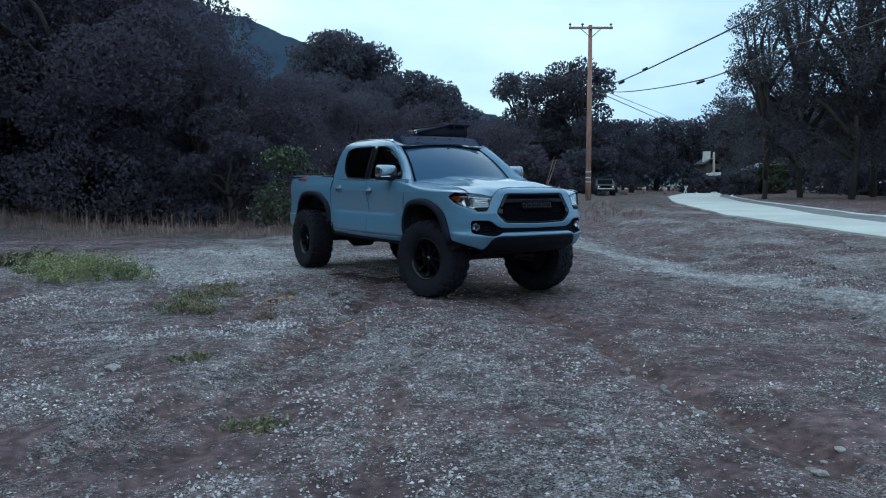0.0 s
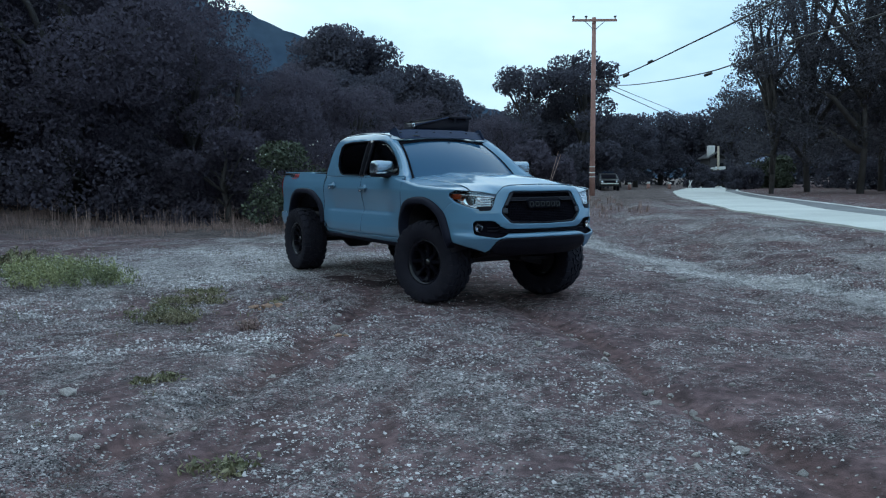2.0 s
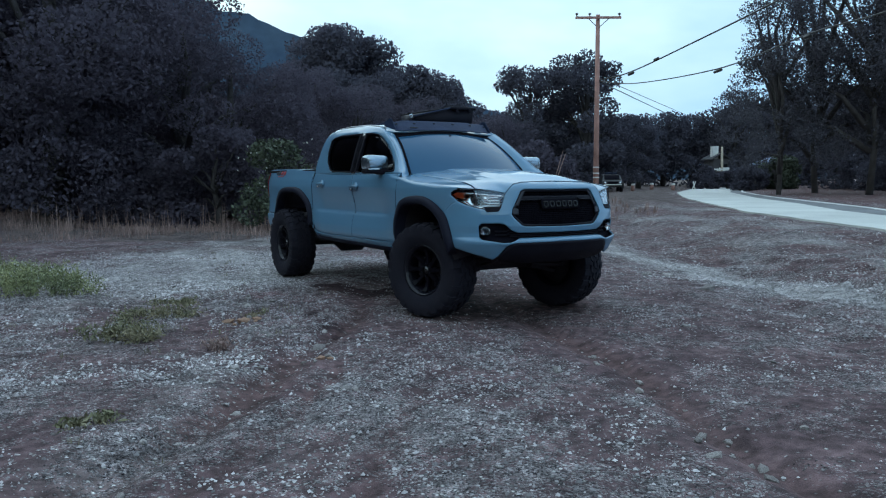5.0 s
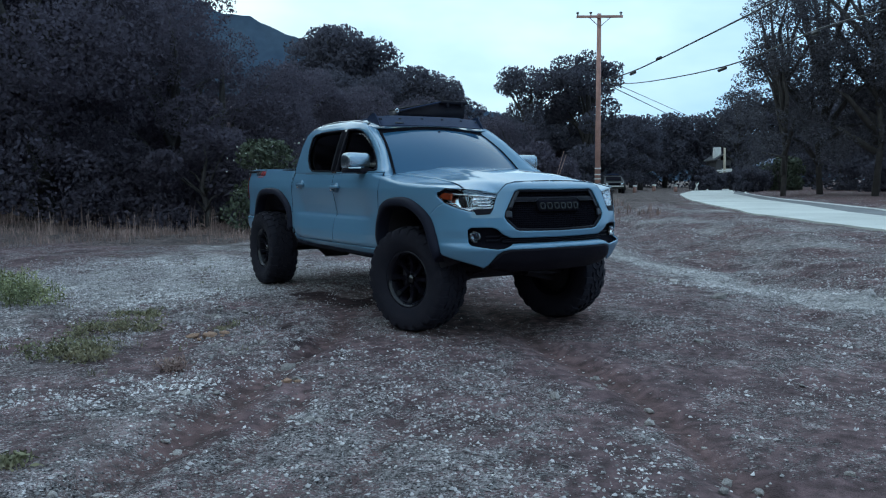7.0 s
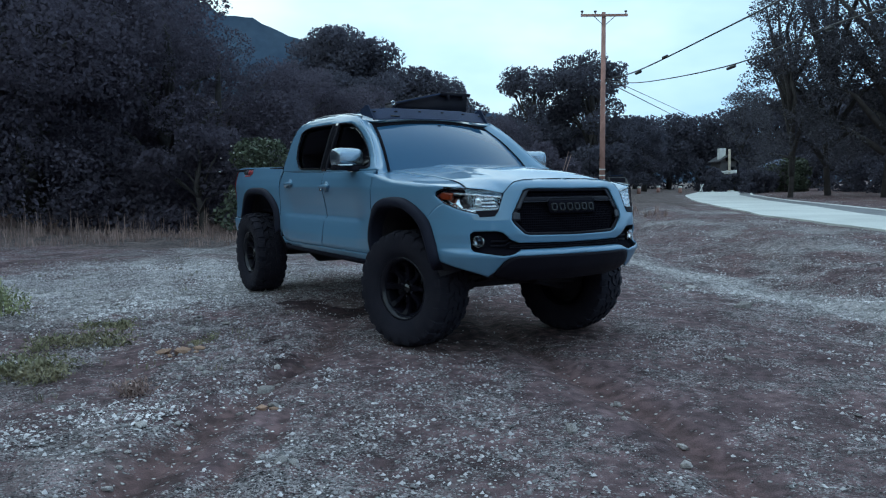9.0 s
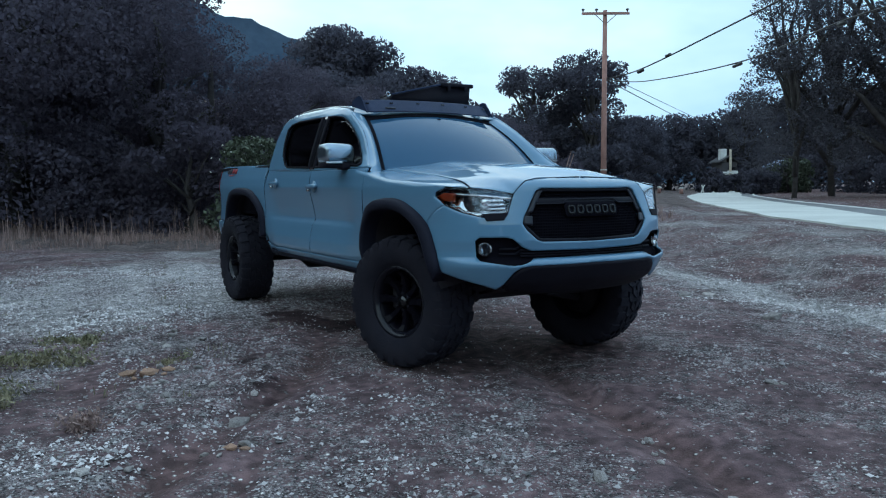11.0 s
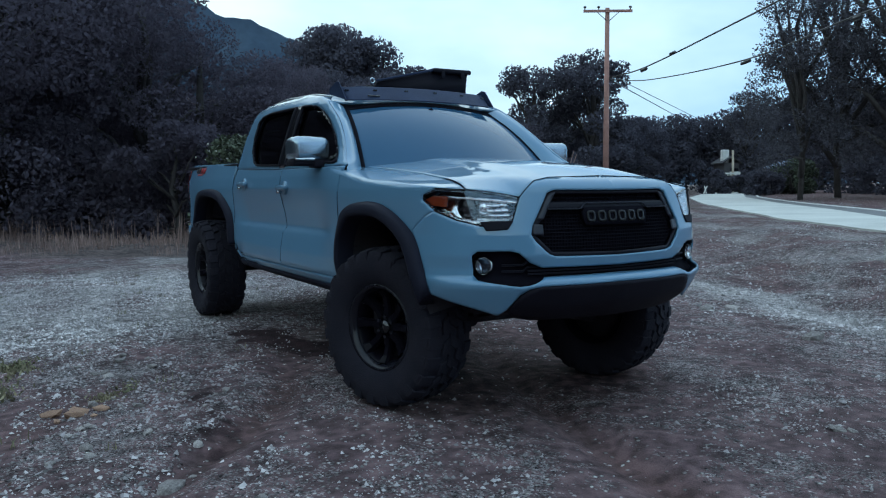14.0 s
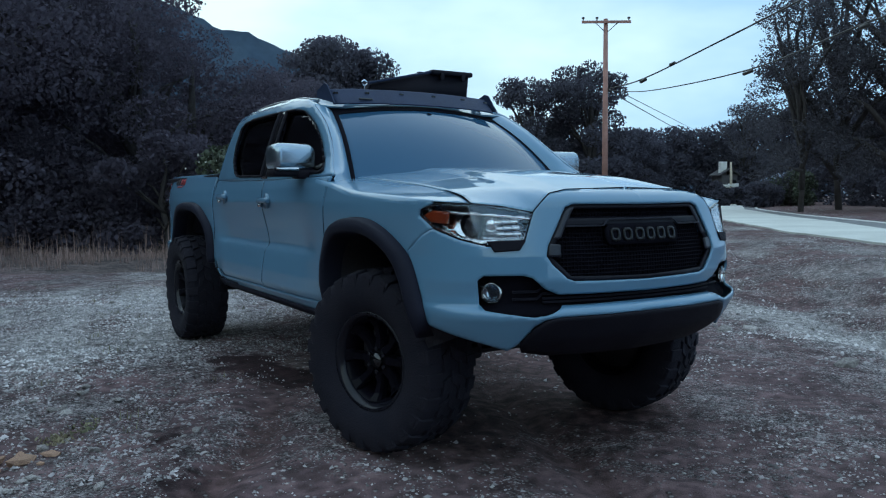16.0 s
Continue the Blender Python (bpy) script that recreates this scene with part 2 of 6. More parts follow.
def height(d, s):
    d, s = np.asarray(d, float), np.asarray(s, float)
    calm = 1 - 0.75 * np.exp(-(((d - 12.5) / 3.2) ** 2 + ((s + 0.1) / 1.8) ** 2))
    z = calm * (0.035 * wave(d, s, 0.14, 1) + 0.018 * wave(d, s, 0.55, 2) + 0.007 * wave(d, s, 1.7, 4) + 0.004 * wave(d, s, 4.3, 8))
    z = z - 0.06 * rut(d, s, RUT_R, 0.11) - 0.05 * rut(d, s, RUT_L, 0.11) + 0.025 * rut(d, s + 0.3, RUT_L, 0.2) - 0.035 * channels(d, s)
    along = ORG[1] + FWD[1] * d + RGT[1] * s
    z = z + 0.07 * smooth01(1.0, 3.0, along) * smooth01(2.4, 0.6, s) * (1 - smooth01(20, 28, d))
    z = z + 0.42 * smooth01(28, 46, d) * smooth01(3, 8, s)
    t = s - road_edge(d)
    rough = smooth01(-6.5, -4.0, t) * (1 - smooth01(-0.8, 0, t))
    z = z + rough * (0.07 * wave(d, s, 0.3, 5) + 0.035 * wave(d, s, 0.9, 6))
    z = z + rough * np.clip(0.6 + 0.6 * wave(d, s, 0.2, 29), 0, 1) * 0.28 * (ledges(d, s) - 0.72)
    z = z + smooth01(2.5, 4.0, s) * (1 - smooth01(-0.8, 0, t)) * (0.022 * wave(0.22 * d, s, 1.1, 14) + 0.012 * wave(0.3 * d, s, 2.6, 15))
    z = z - 0.2 * np.exp(-((t + 4.8) / 1.3) ** 2) * smooth01(8, 14, d)
    zr = road_z(d)
    k = smooth01(-4.2, -0.05, t)
    z = z * (1 - k) + zr * k
    k = smooth01(0, 0.6, s - road_far(d))
    z = z + k * (0.12 + 0.05 * wave(d, s, 0.2, 7))
    z = z + 13 * smooth01(34, 115, d) * smooth01(8, -32, s) + 6 * smooth01(110, 330, d) * smooth01(10, -60, s)
    return z + 0.5 * smooth01(-8, -16, s) * smooth01(8, 20, d) * (1 - smooth01(40, 60, d))


def H(d, s):
    return float(height(d, s))


def spaced(lo, hi, fine, a, b, grow):
    out = list(np.arange(a, b, fine))
    step, x = fine, a
    low = []
    while x > lo:
        step *= grow
        x -= step
        low.append(x)
    step, x = fine, out[-1]
    while x < hi:
        step *= grow
        x += step
        out.append(x)
    return np.array(low[::-1] + out)


gd, gs = spaced(-300, 1500, 0.085, 1.2, 13.5, 1.055), spaced(-900, 900, 0.085, -5.5, 9.6, 1.055)
DD, SS = np.meshgrid(gd, gs, indexing="ij")
ZZ = height(DD, SS)
rng = np.random.default_rng(5)
near = np.exp(-((DD - 6) / 12) ** 2 - (SS / 10) ** 2)
ZZ = ZZ + near * rng.normal(0, 0.004, ZZ.shape)
gx = ORG[0] + FWD[0] * DD + RGT[0] * SS
gy = ORG[1] + FWD[1] * DD + RGT[1] * SS
nd, ns = DD.shape
gv = np.stack([gx, gy, ZZ], -1).reshape(-1, 3)
idx = np.arange(nd * ns).reshape(nd, ns)
gf = np.stack([idx[:-1, :-1], idx[:-1, 1:], idx[1:, 1:], idx[1:, :-1]], -1).reshape(-1, 4)
gme = bpy.data.meshes.new("ground")
gme.vertices.add(len(gv))
gme.vertices.foreach_set("co", gv.ravel())
gme.loops.add(gf.size)
gme.loops.foreach_set("vertex_index", gf.ravel()[::1])
gme.polygons.add(len(gf))
gme.polygons.foreach_set("loop_start", np.arange(0, gf.size, 4))
gme.update(calc_edges=True)
gme.flip_normals()
gme.shade_smooth()
# kinds of ground: r pale gravel, g growth, b reddish soil and painted shade, alpha damp and painted shade
n1, n2, n3 = wave(DD, SS, 0.25, 11), wave(DD, SS, 0.8, 12), wave(DD, SS, 2.2, 13)
pale = np.exp(-(((DD - 12.8) / 3.4) ** 2 + ((SS + 3.6) / 2.3) ** 2) ** 2) * (0.9 + 0.3 * n2)
pale = np.maximum(pale, 1.1 * rut(DD, SS, PALE_R, 0.5) * (0.85 + 0.3 * n2))
pale = np.maximum(pale, 0.3 * np.exp(-((SS - 0.1 + 0.06 * (DD - 6)) / 1.0) ** 2) * smooth01(10, 7, DD))
pale = np.maximum(pale, np.exp(-(((DD - 17.5) / 1.6) ** 2 + ((SS + 3.7) / 1.5) ** 2)))
pale = np.clip(pale + 0.16 * n3 + 0.14 * n1, 0, 1)
grow_ = smooth01(15.5, 20, DD + 0.8 * n1) * smooth01(-2.2, -4.5, SS) * (1 - smooth01(34, 60, DD) * 0.5)
grow_ = np.maximum(grow_, smooth01(30, 44, DD) * (1 - smooth01(-1.5, 0.5, SS - road_edge(DD))))
soil_shade = np.maximum(rut(DD, SS, RUT_R, 0.13), rut(DD, SS, RUT_L, 0.15))
tt = SS - road_edge(DD)
bank = smooth01(-5.5, -3.2, tt) * (1 - smooth01(-0.3, 0, tt))
soil_shade = np.maximum(soil_shade, 0.45 * bank * (0.5 + 0.9 * wave(0.5 * DD, SS, 0.6, 17)))
# darker along the steep side of each bank step
soil_shade = np.maximum(soil_shade, 1.0 * bank * smooth01(0.62, 0.3, ledges(DD, SS)))
pale = np.maximum(pale, bank * (0.3 + 0.5 * wave(0.3 * DD, SS, 0.5, 16)))
soil_shade = np.maximum(soil_shade, 0.8 * np.exp(-(((DD - 10.5) / 0.5) ** 2 + ((SS + 0.8) / 0.7) ** 2)))
left = smooth01(0.6, -0.8, SS)
pale = np.maximum(pale, left * (0.16 + 0.28 * n2 + 0.2 * n1))
# dark colour in the channels stands in for shade in their hollows
wash = channels(DD, SS)
soil_shade = np.maximum(soil_shade, 0.95 * wash)
pale = pale * (1 - 0.75 * wash)
soil_shade = np.maximum(soil_shade, smooth01(0.3, 1.5, SS - road_far(DD)))
# the truck's soft shade on the ground, painted together with dark soil
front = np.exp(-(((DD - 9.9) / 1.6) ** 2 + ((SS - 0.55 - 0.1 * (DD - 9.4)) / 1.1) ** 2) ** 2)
soil_shade = np.maximum(soil_shade, 0.9 * front)
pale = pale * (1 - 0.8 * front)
lane = rut(DD, SS, PALE_R, 0.72)
soil_shade = soil_shade * (1 - lane)
pale = np.maximum(pale, 1.3 * lane * (0.8 + 0.25 * n3))
soil_shade = np.clip(soil_shade + 0.22 * n1 + 0.18 * n2, 0, 1)
damp_shade = np.exp(-(((DD - 10.62 + 0.25 * n2) / 0.34) ** 2 + ((SS + 0.95 + 0.2 * n3) / 0.62) ** 2) ** 2)
# the far slope is darkened too
damp_shade = np.maximum(damp_shade, smooth01(56, 75, DD) * smooth01(12, 0, SS))
damp_shade = np.maximum(damp_shade, 0.5 * np.exp(-((SS + 1.18 + 0.1 * n3 + 0.42 * (DD - 8.9)) / 0.13) ** 2) * smooth01(7.9, 8.3, DD) * smooth01(9.6, 9.2, DD))
# deepens the painted shade before and under the truck
damp_shade = np.maximum(damp_shade, 0.52 * front * (0.85 + 0.3 * n2))
# darker again low on the bank steps
damp_shade = np.maximum(damp_shade, 0.6 * bank * smooth01(0.6, 0.25, ledges(DD, SS)) * (1 - lane))
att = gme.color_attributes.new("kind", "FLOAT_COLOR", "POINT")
att.data.foreach_set("color", np.stack([pale, grow_, soil_shade, damp_shade], -1).astype(np.float32).ravel())


def ground_material():
    m = bpy.data.materials.new("gravel_ground")
    m.use_nodes = True
    n, l = m.node_tree.nodes, m.node_tree.links
    b = n["Principled BSDF"]
    b.inputs["Roughness"].default_value = 0.92
    b.inputs["Specular IOR Level"].default_value = 0.25
    at = n.new("ShaderNodeAttribute")
    at.attribute_name = "kind"
    sep = n.new("ShaderNodeSeparateColor")
    l.new(at.outputs["Color"], sep.inputs["Color"])
    tc = n.new("ShaderNodeTexCoord")

    def noise_(scale, detail=4.0):
        k = n.new("ShaderNodeTexNoise")
        k.inputs["Scale"].default_value, k.inputs["Detail"].default_value = scale, detail
        l.new(tc.outputs["Object"], k.inputs["Vector"])
        return k.outputs["Fac"]

    def stones(scale):
        k = n.new("ShaderNodeTexVoronoi")
        k.inputs["Scale"].default_value = scale
        l.new(tc.outputs["Object"], k.inputs["Vector"])
        return k

    def mix(fac, a, b_):
        k = n.new("ShaderNodeMixRGB")
        for s_, v in (("Fac", fac), ("Color1", a), ("Color2", b_)):
            if isinstance(v, tuple):
                k.inputs[s_].default_value = (*v, 1)
            elif isinstance(v, float):
                k.inputs[s_].default_value = v
            else:
                l.new(v, k.inputs[s_])
        return k.outputs["Color"]

    def ranged(v, a, b_, lo=0.0, hi=1.0):
        k = n.new("ShaderNodeMapRange")
        for s_, x in (("From Min", a), ("From Max", b_), ("To Min", lo), ("To Max", hi)):
            k.inputs[s_].default_value = x
        l.new(v, k.inputs["Value"])
        return k.outputs["Result"]

    def maths(op, a, b_):
        k = n.new("ShaderNodeMath")
        k.operation = op
        for i, v in enumerate((a, b_)):
            if isinstance(v, float):
                k.inputs[i].default_value = v
            else:
                l.new(v, k.inputs[i])
        return k.outputs[0]

    small, large = stones(95.0), stones(38.0)
    tint = n.new("ShaderNodeSeparateColor")
    l.new(small.outputs["Color"], tint.inputs["Color"])
    tint2 = n.new("ShaderNodeSeparateColor")
    l.new(large.outputs["Color"], tint2.inputs["Color"])
    dirt = mix(ranged(noise_(1.4), 0.35, 0.65), (0.165, 0.104, 0.108), (0.092, 0.056, 0.06))
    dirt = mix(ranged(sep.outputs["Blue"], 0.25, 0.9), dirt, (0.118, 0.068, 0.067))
    dirt = mix(ranged(sep.outputs["Red"], 0.35, 1.0, 0.0, 0.75), dirt, (0.44, 0.4, 0.385))
    grit = mix(tint.outputs["Red"], (0.03, 0.022, 0.026), (0.46, 0.4, 0.4))
    grit = mix(ranged(sep.outputs["Red"], 0.55, 1.1, 0.0, 0.6), grit, (0.62, 0.58, 0.57))
    cover = maths("ADD", maths("MULTIPLY", sep.outputs["Red"], 0.95), 0.16)
    cover = maths("SUBTRACT", cover, maths("MULTIPLY", sep.outputs["Blue"], 0.36))
    patch = maths("ADD", cover, maths("ADD", ranged(noise_(1.1, 6.0), 0.32, 0.68, -0.6, 0.6), ranged(noise_(5.0, 4.0), 0.3, 0.7, -0.35, 0.35)))
    is_stone = ranged(maths("SUBTRACT", patch, tint.outputs["Green"]), -0.08, 0.08)
    col = mix(is_stone, dirt, grit)
    bright = mix(tint2.outputs["Blue"], (0.3, 0.265, 0.265), (0.8, 0.74, 0.72))
    some = ranged(maths("SUBTRACT", maths("MULTIPLY", maths("ADD", sep.outputs["Red"], 0.12), 0.36), tint2.outputs["Green"]), -0.03, 0.03)
    core = ranged(large.outputs["Distance"], 0.5, 0.25)
    col = mix(maths("MULTIPLY", some, core), col, bright)
    turf = mix(ranged(noise_(2.5), 0.35, 0.65), (0.165, 0.12, 0.115), (0.098, 0.078, 0.074))
    col = mix(ranged(maths("ADD", sep.outputs["Green"], ranged(noise_(0.9), 0.3, 0.7, -0.3, 0.3)), 0.3, 0.7), col, turf)
    # alpha darkens: damp patches, and the shade painted by the truck
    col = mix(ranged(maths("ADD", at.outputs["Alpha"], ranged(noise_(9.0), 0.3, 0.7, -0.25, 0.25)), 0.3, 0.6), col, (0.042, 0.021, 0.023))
    grain = noise_(140.0, 2.0)
    sc = n.new("ShaderNodeVectorMath")
    sc.operation = "SCALE"
    l.new(col, sc.inputs[0])
    clump = maths("MULTIPLY", ranged(noise_(13.0, 8.0), 0.36, 0.66, 0.6, 1.5), ranged(noise_(3.2, 6.0), 0.36, 0.66, 0.8, 1.2))
    l.new(maths("MULTIPLY", clump, ranged(grain, 0.0, 1.0, 0.72, 1.28)), sc.inputs["Scale"])
    l.new(sc.outputs["Vector"], b.inputs["Base Color"])
    relief = maths("ADD", maths("MULTIPLY", ranged(small.outputs["Distance"], 0.6, 0.1), is_stone), maths("MULTIPLY", maths("MULTIPLY", some, core), 1.6))
    relief = maths("ADD", relief, maths("MULTIPLY", grain, 0.5))
    bp = n.new("ShaderNodeBump")
    bp.inputs["Strength"].default_value, bp.inputs["Distance"].default_value = 1.0, 0.02
    l.new(relief, bp.inputs["Height"])
    l.new(bp.outputs["Normal"], b.inputs["Normal"])
    return m


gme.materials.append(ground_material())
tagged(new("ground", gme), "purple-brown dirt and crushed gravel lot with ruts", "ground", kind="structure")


# ---- road ----
def strip(name, inner, outer, lift, material, label, d0=-60.0, d1=150.0, lip=0.12):
    ds = np.concatenate([np.arange(d0, 0, 4), np.arange(0, 70, 0.8), np.arange(70, d1, 4)])
    v, f = [], []
    for d in ds:
        a, b = float(inner(d)), float(outer(d))
        a += 0.06 * float(wave(d, 0 * d, 0.35, 21)) + 0.03 * float(wave(d, 0 * d, 1.1, 22))
        z = float(road_z(d)) + lift
        for s, zz in ((a, z - lip), (a, z), (a + (b - a) * 0.5, z + 0.02), (b, z), (b, z - lip)):
            v.append((*V(d, s), zz))
    for i in range(len(ds) - 1):
        for k in range(4):
            f.append((5 * i + k, 5 * i + k + 1, 5 * i + k + 6, 5 * i + k + 5))
    return tagged(mesh_ob(name, v, f, material), label, "road", kind="structure")


strip("road", road_edge, lane_split, 0.05, M_road, "pale worn concrete road lane with ragged edge")
strip("road_asphalt", lambda d: lane_split(d) + 0.004, road_far, 0.035, M_asphalt, "dark asphalt lane beside the pale one")
strip("road_line", lambda d: road_far(d) - 0.32, lambda d: road_far(d) - 0.18, 0.066, M_white, "faded white edge line on the asphalt", d0=14, d1=44, lip=0.02)

# ---- far ridge ----
rv, rf = [], []
xs = np.linspace(-620, 420, 105)
for i, s in enumerate(xs):
    top = float(np.interp(s, (-620, -300, -245, -178, 40, 90, 420), (300, 218, 191, 171, 84, 69, 40)))
    top += 5 * float(wave(s, 0, 0.011, 31)) + 2.2 * float(wave(s, 0, 0.05, 32))
    for k, (dd, zz) in enumerate(((820, -5), (860, top * 0.55 + 4 * float(wave(s, 3, 0.02, 33))), (905, top), (1000, top * 0.4), (1100, -10))):
        rv.append((*V(dd, s), zz))
for i in range(len(xs) - 1):
    for k in range(4):
        rf.append((5 * i + k, 5 * (i + 1) + k, 5 * (i + 1) + k + 1, 5 * i + k + 1))
tagged(mesh_ob("far_ridge", rv, rf, M_hill_haze, smooth=True), "wooded mountain ridge far off, haze painted into its blue colour", "mountain", kind="structure")


# ---- trees ----
def lobes_oak(rng, h, r, low, count):
    out = []
    for k in range(count):
        z = h * (low + (1 - low) * rng.uniform(0.0, 0.92))
        wide = r * (1.0 - 0.55 * max(0, (z / h - 0.45) / 0.55) ** 1.6) * (0.75 + 0.25 * min(1, z / (0.3 * h)))
        th, q = rng.uniform(0, 6.283), wide * math.sqrt(rng.uniform(0.15, 0.8))
        out.append((q * math.cos(th), q * math.sin(th), z, r * rng.uniform(0.2, 0.36) * (30.0 / max(count, 30)) ** 0.5))
    out.append((0, 0, h * 0.9, r * 0.3))
    return out


def make_tree(name, seed, h, r, low, n_leaf, size, material, lobes=26, fill=0.5, gap=0.0, label="", flat=0.8, thick=1.0):
    """A tree at the origin: trunk with limbs, and a crown of small leaves on uneven lobes."""
    rng = np.random.default_rng(seed)
    root = new(name)
    ls = lobes_oak(rng, h, r, low, lobes)
    v, f = tube([(0, 0, -0.3), (0.05 * r, 0, h * 0.2), (-0.04 * r, 0.06 * r, h * 0.45), (0.03 * r, 0, h * 0.72), (0, 0, h * 0.88)],
                [thick * q for q in (0.045 * h, 0.034 * h, 0.026 * h, 0.014 * h, 0.005 * h)], 9)
    for (x, y, z, q) in ls[:16]:
        z0 = min(z * 0.7, h * 0.6) * rng.uniform(0.6, 1.0)
        mid = (x * 0.5 + rng.normal(0, 0.06 * r), y * 0.5 + rng.normal(0, 0.06 * r), (z0 + z) * 0.5 + 0.03 * h)
        tube([(0, 0, z0), mid, (x, y, z)], [0.014 * h, 0.009 * h, 0.003 * h], 5, v, f)
    mesh_ob("trunk", v, f, M_bark, root, smooth=True)
    pts = []
    w = np.array([q[3] ** 2 for q in ls])
    w = w / w.sum()
    for (x, y, z, q), share in zip(ls, w):
        k = max(8, int(n_leaf * share))
        dirs = rng.normal(size=(k, 3))
        dirs /= np.linalg.norm(dirs, axis=1)[:, None]
        clump = rng.normal(size=(9, 3))
        clump /= np.linalg.norm(clump, axis=1)[:, None]
        near_ = (dirs @ clump.T).max(1)
        rad = q * (fill + (1 - fill) * rng.uniform(0, 1, k) ** 0.5) * (0.72 + 0.4 * near_)
        p = np.array([x, y, z]) + dirs * rad[:, None] * np.array([1.15, 1.15, flat])
        if gap:
            p = p[near_ > gap]
        pts.append(p)
    p = np.concatenate(pts)
    p = p[p[:, 2] > 0.05]
    leaves("crown", p, size, rng, material, root)
    return tagged(root, label, "tree")


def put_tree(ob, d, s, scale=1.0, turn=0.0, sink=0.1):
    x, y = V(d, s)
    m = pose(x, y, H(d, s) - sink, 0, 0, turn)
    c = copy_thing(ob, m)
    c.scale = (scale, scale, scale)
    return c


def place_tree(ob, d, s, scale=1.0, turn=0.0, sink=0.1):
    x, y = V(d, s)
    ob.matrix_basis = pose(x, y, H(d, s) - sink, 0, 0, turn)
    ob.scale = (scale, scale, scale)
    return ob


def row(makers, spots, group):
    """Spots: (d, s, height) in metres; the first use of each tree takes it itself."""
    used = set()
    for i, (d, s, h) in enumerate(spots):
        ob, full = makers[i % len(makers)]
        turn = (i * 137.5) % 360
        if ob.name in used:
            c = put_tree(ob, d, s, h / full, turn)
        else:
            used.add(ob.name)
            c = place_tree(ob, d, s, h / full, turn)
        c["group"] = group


oak_label = "dark dense live oak with foliage to the ground"
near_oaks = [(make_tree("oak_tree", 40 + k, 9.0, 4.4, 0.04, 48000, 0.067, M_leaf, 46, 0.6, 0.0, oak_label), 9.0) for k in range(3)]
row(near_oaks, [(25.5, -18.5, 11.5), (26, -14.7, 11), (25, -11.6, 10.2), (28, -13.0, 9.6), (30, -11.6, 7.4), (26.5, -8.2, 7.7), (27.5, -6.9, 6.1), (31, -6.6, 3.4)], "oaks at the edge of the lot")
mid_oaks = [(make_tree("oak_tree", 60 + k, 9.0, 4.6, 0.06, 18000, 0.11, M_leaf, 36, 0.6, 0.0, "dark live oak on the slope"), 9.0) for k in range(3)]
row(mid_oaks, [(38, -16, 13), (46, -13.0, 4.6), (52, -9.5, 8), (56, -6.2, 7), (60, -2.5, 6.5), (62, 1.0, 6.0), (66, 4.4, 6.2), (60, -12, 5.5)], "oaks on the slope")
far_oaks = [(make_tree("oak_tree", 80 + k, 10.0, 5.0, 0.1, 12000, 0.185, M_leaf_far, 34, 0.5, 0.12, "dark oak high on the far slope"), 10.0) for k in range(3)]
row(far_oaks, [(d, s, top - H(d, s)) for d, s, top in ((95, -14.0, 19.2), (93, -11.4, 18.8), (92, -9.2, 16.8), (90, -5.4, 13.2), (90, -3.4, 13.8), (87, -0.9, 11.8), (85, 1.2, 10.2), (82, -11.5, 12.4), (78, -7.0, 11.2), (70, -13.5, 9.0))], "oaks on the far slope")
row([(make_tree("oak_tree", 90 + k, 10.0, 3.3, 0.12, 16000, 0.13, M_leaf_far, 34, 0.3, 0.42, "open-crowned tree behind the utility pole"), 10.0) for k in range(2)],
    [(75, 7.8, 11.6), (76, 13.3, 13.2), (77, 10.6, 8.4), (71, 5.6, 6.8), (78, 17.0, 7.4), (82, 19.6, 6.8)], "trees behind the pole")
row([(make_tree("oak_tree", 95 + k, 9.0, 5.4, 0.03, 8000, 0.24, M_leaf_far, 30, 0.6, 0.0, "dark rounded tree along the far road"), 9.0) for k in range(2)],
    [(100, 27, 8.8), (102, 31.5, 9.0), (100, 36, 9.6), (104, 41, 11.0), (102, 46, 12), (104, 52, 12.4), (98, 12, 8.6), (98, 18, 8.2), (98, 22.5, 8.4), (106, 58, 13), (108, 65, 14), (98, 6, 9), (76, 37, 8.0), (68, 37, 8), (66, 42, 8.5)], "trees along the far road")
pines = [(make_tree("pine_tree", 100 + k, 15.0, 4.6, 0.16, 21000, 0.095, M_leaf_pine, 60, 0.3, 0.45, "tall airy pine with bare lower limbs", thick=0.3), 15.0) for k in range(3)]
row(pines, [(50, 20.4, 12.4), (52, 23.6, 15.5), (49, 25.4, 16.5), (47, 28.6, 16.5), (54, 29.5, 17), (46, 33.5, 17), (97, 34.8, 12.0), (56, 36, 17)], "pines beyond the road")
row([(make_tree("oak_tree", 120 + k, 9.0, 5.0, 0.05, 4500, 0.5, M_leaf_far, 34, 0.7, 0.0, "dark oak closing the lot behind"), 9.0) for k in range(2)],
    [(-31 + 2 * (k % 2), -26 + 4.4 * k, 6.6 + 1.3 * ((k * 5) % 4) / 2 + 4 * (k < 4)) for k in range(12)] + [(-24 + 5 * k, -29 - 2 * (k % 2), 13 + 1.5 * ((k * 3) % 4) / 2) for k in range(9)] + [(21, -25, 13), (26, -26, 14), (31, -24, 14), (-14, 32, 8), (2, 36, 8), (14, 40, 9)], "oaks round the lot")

# ---- utility pole and cables ----
PD, PS = 48.0, 8.85
PZ = H(PD, PS)


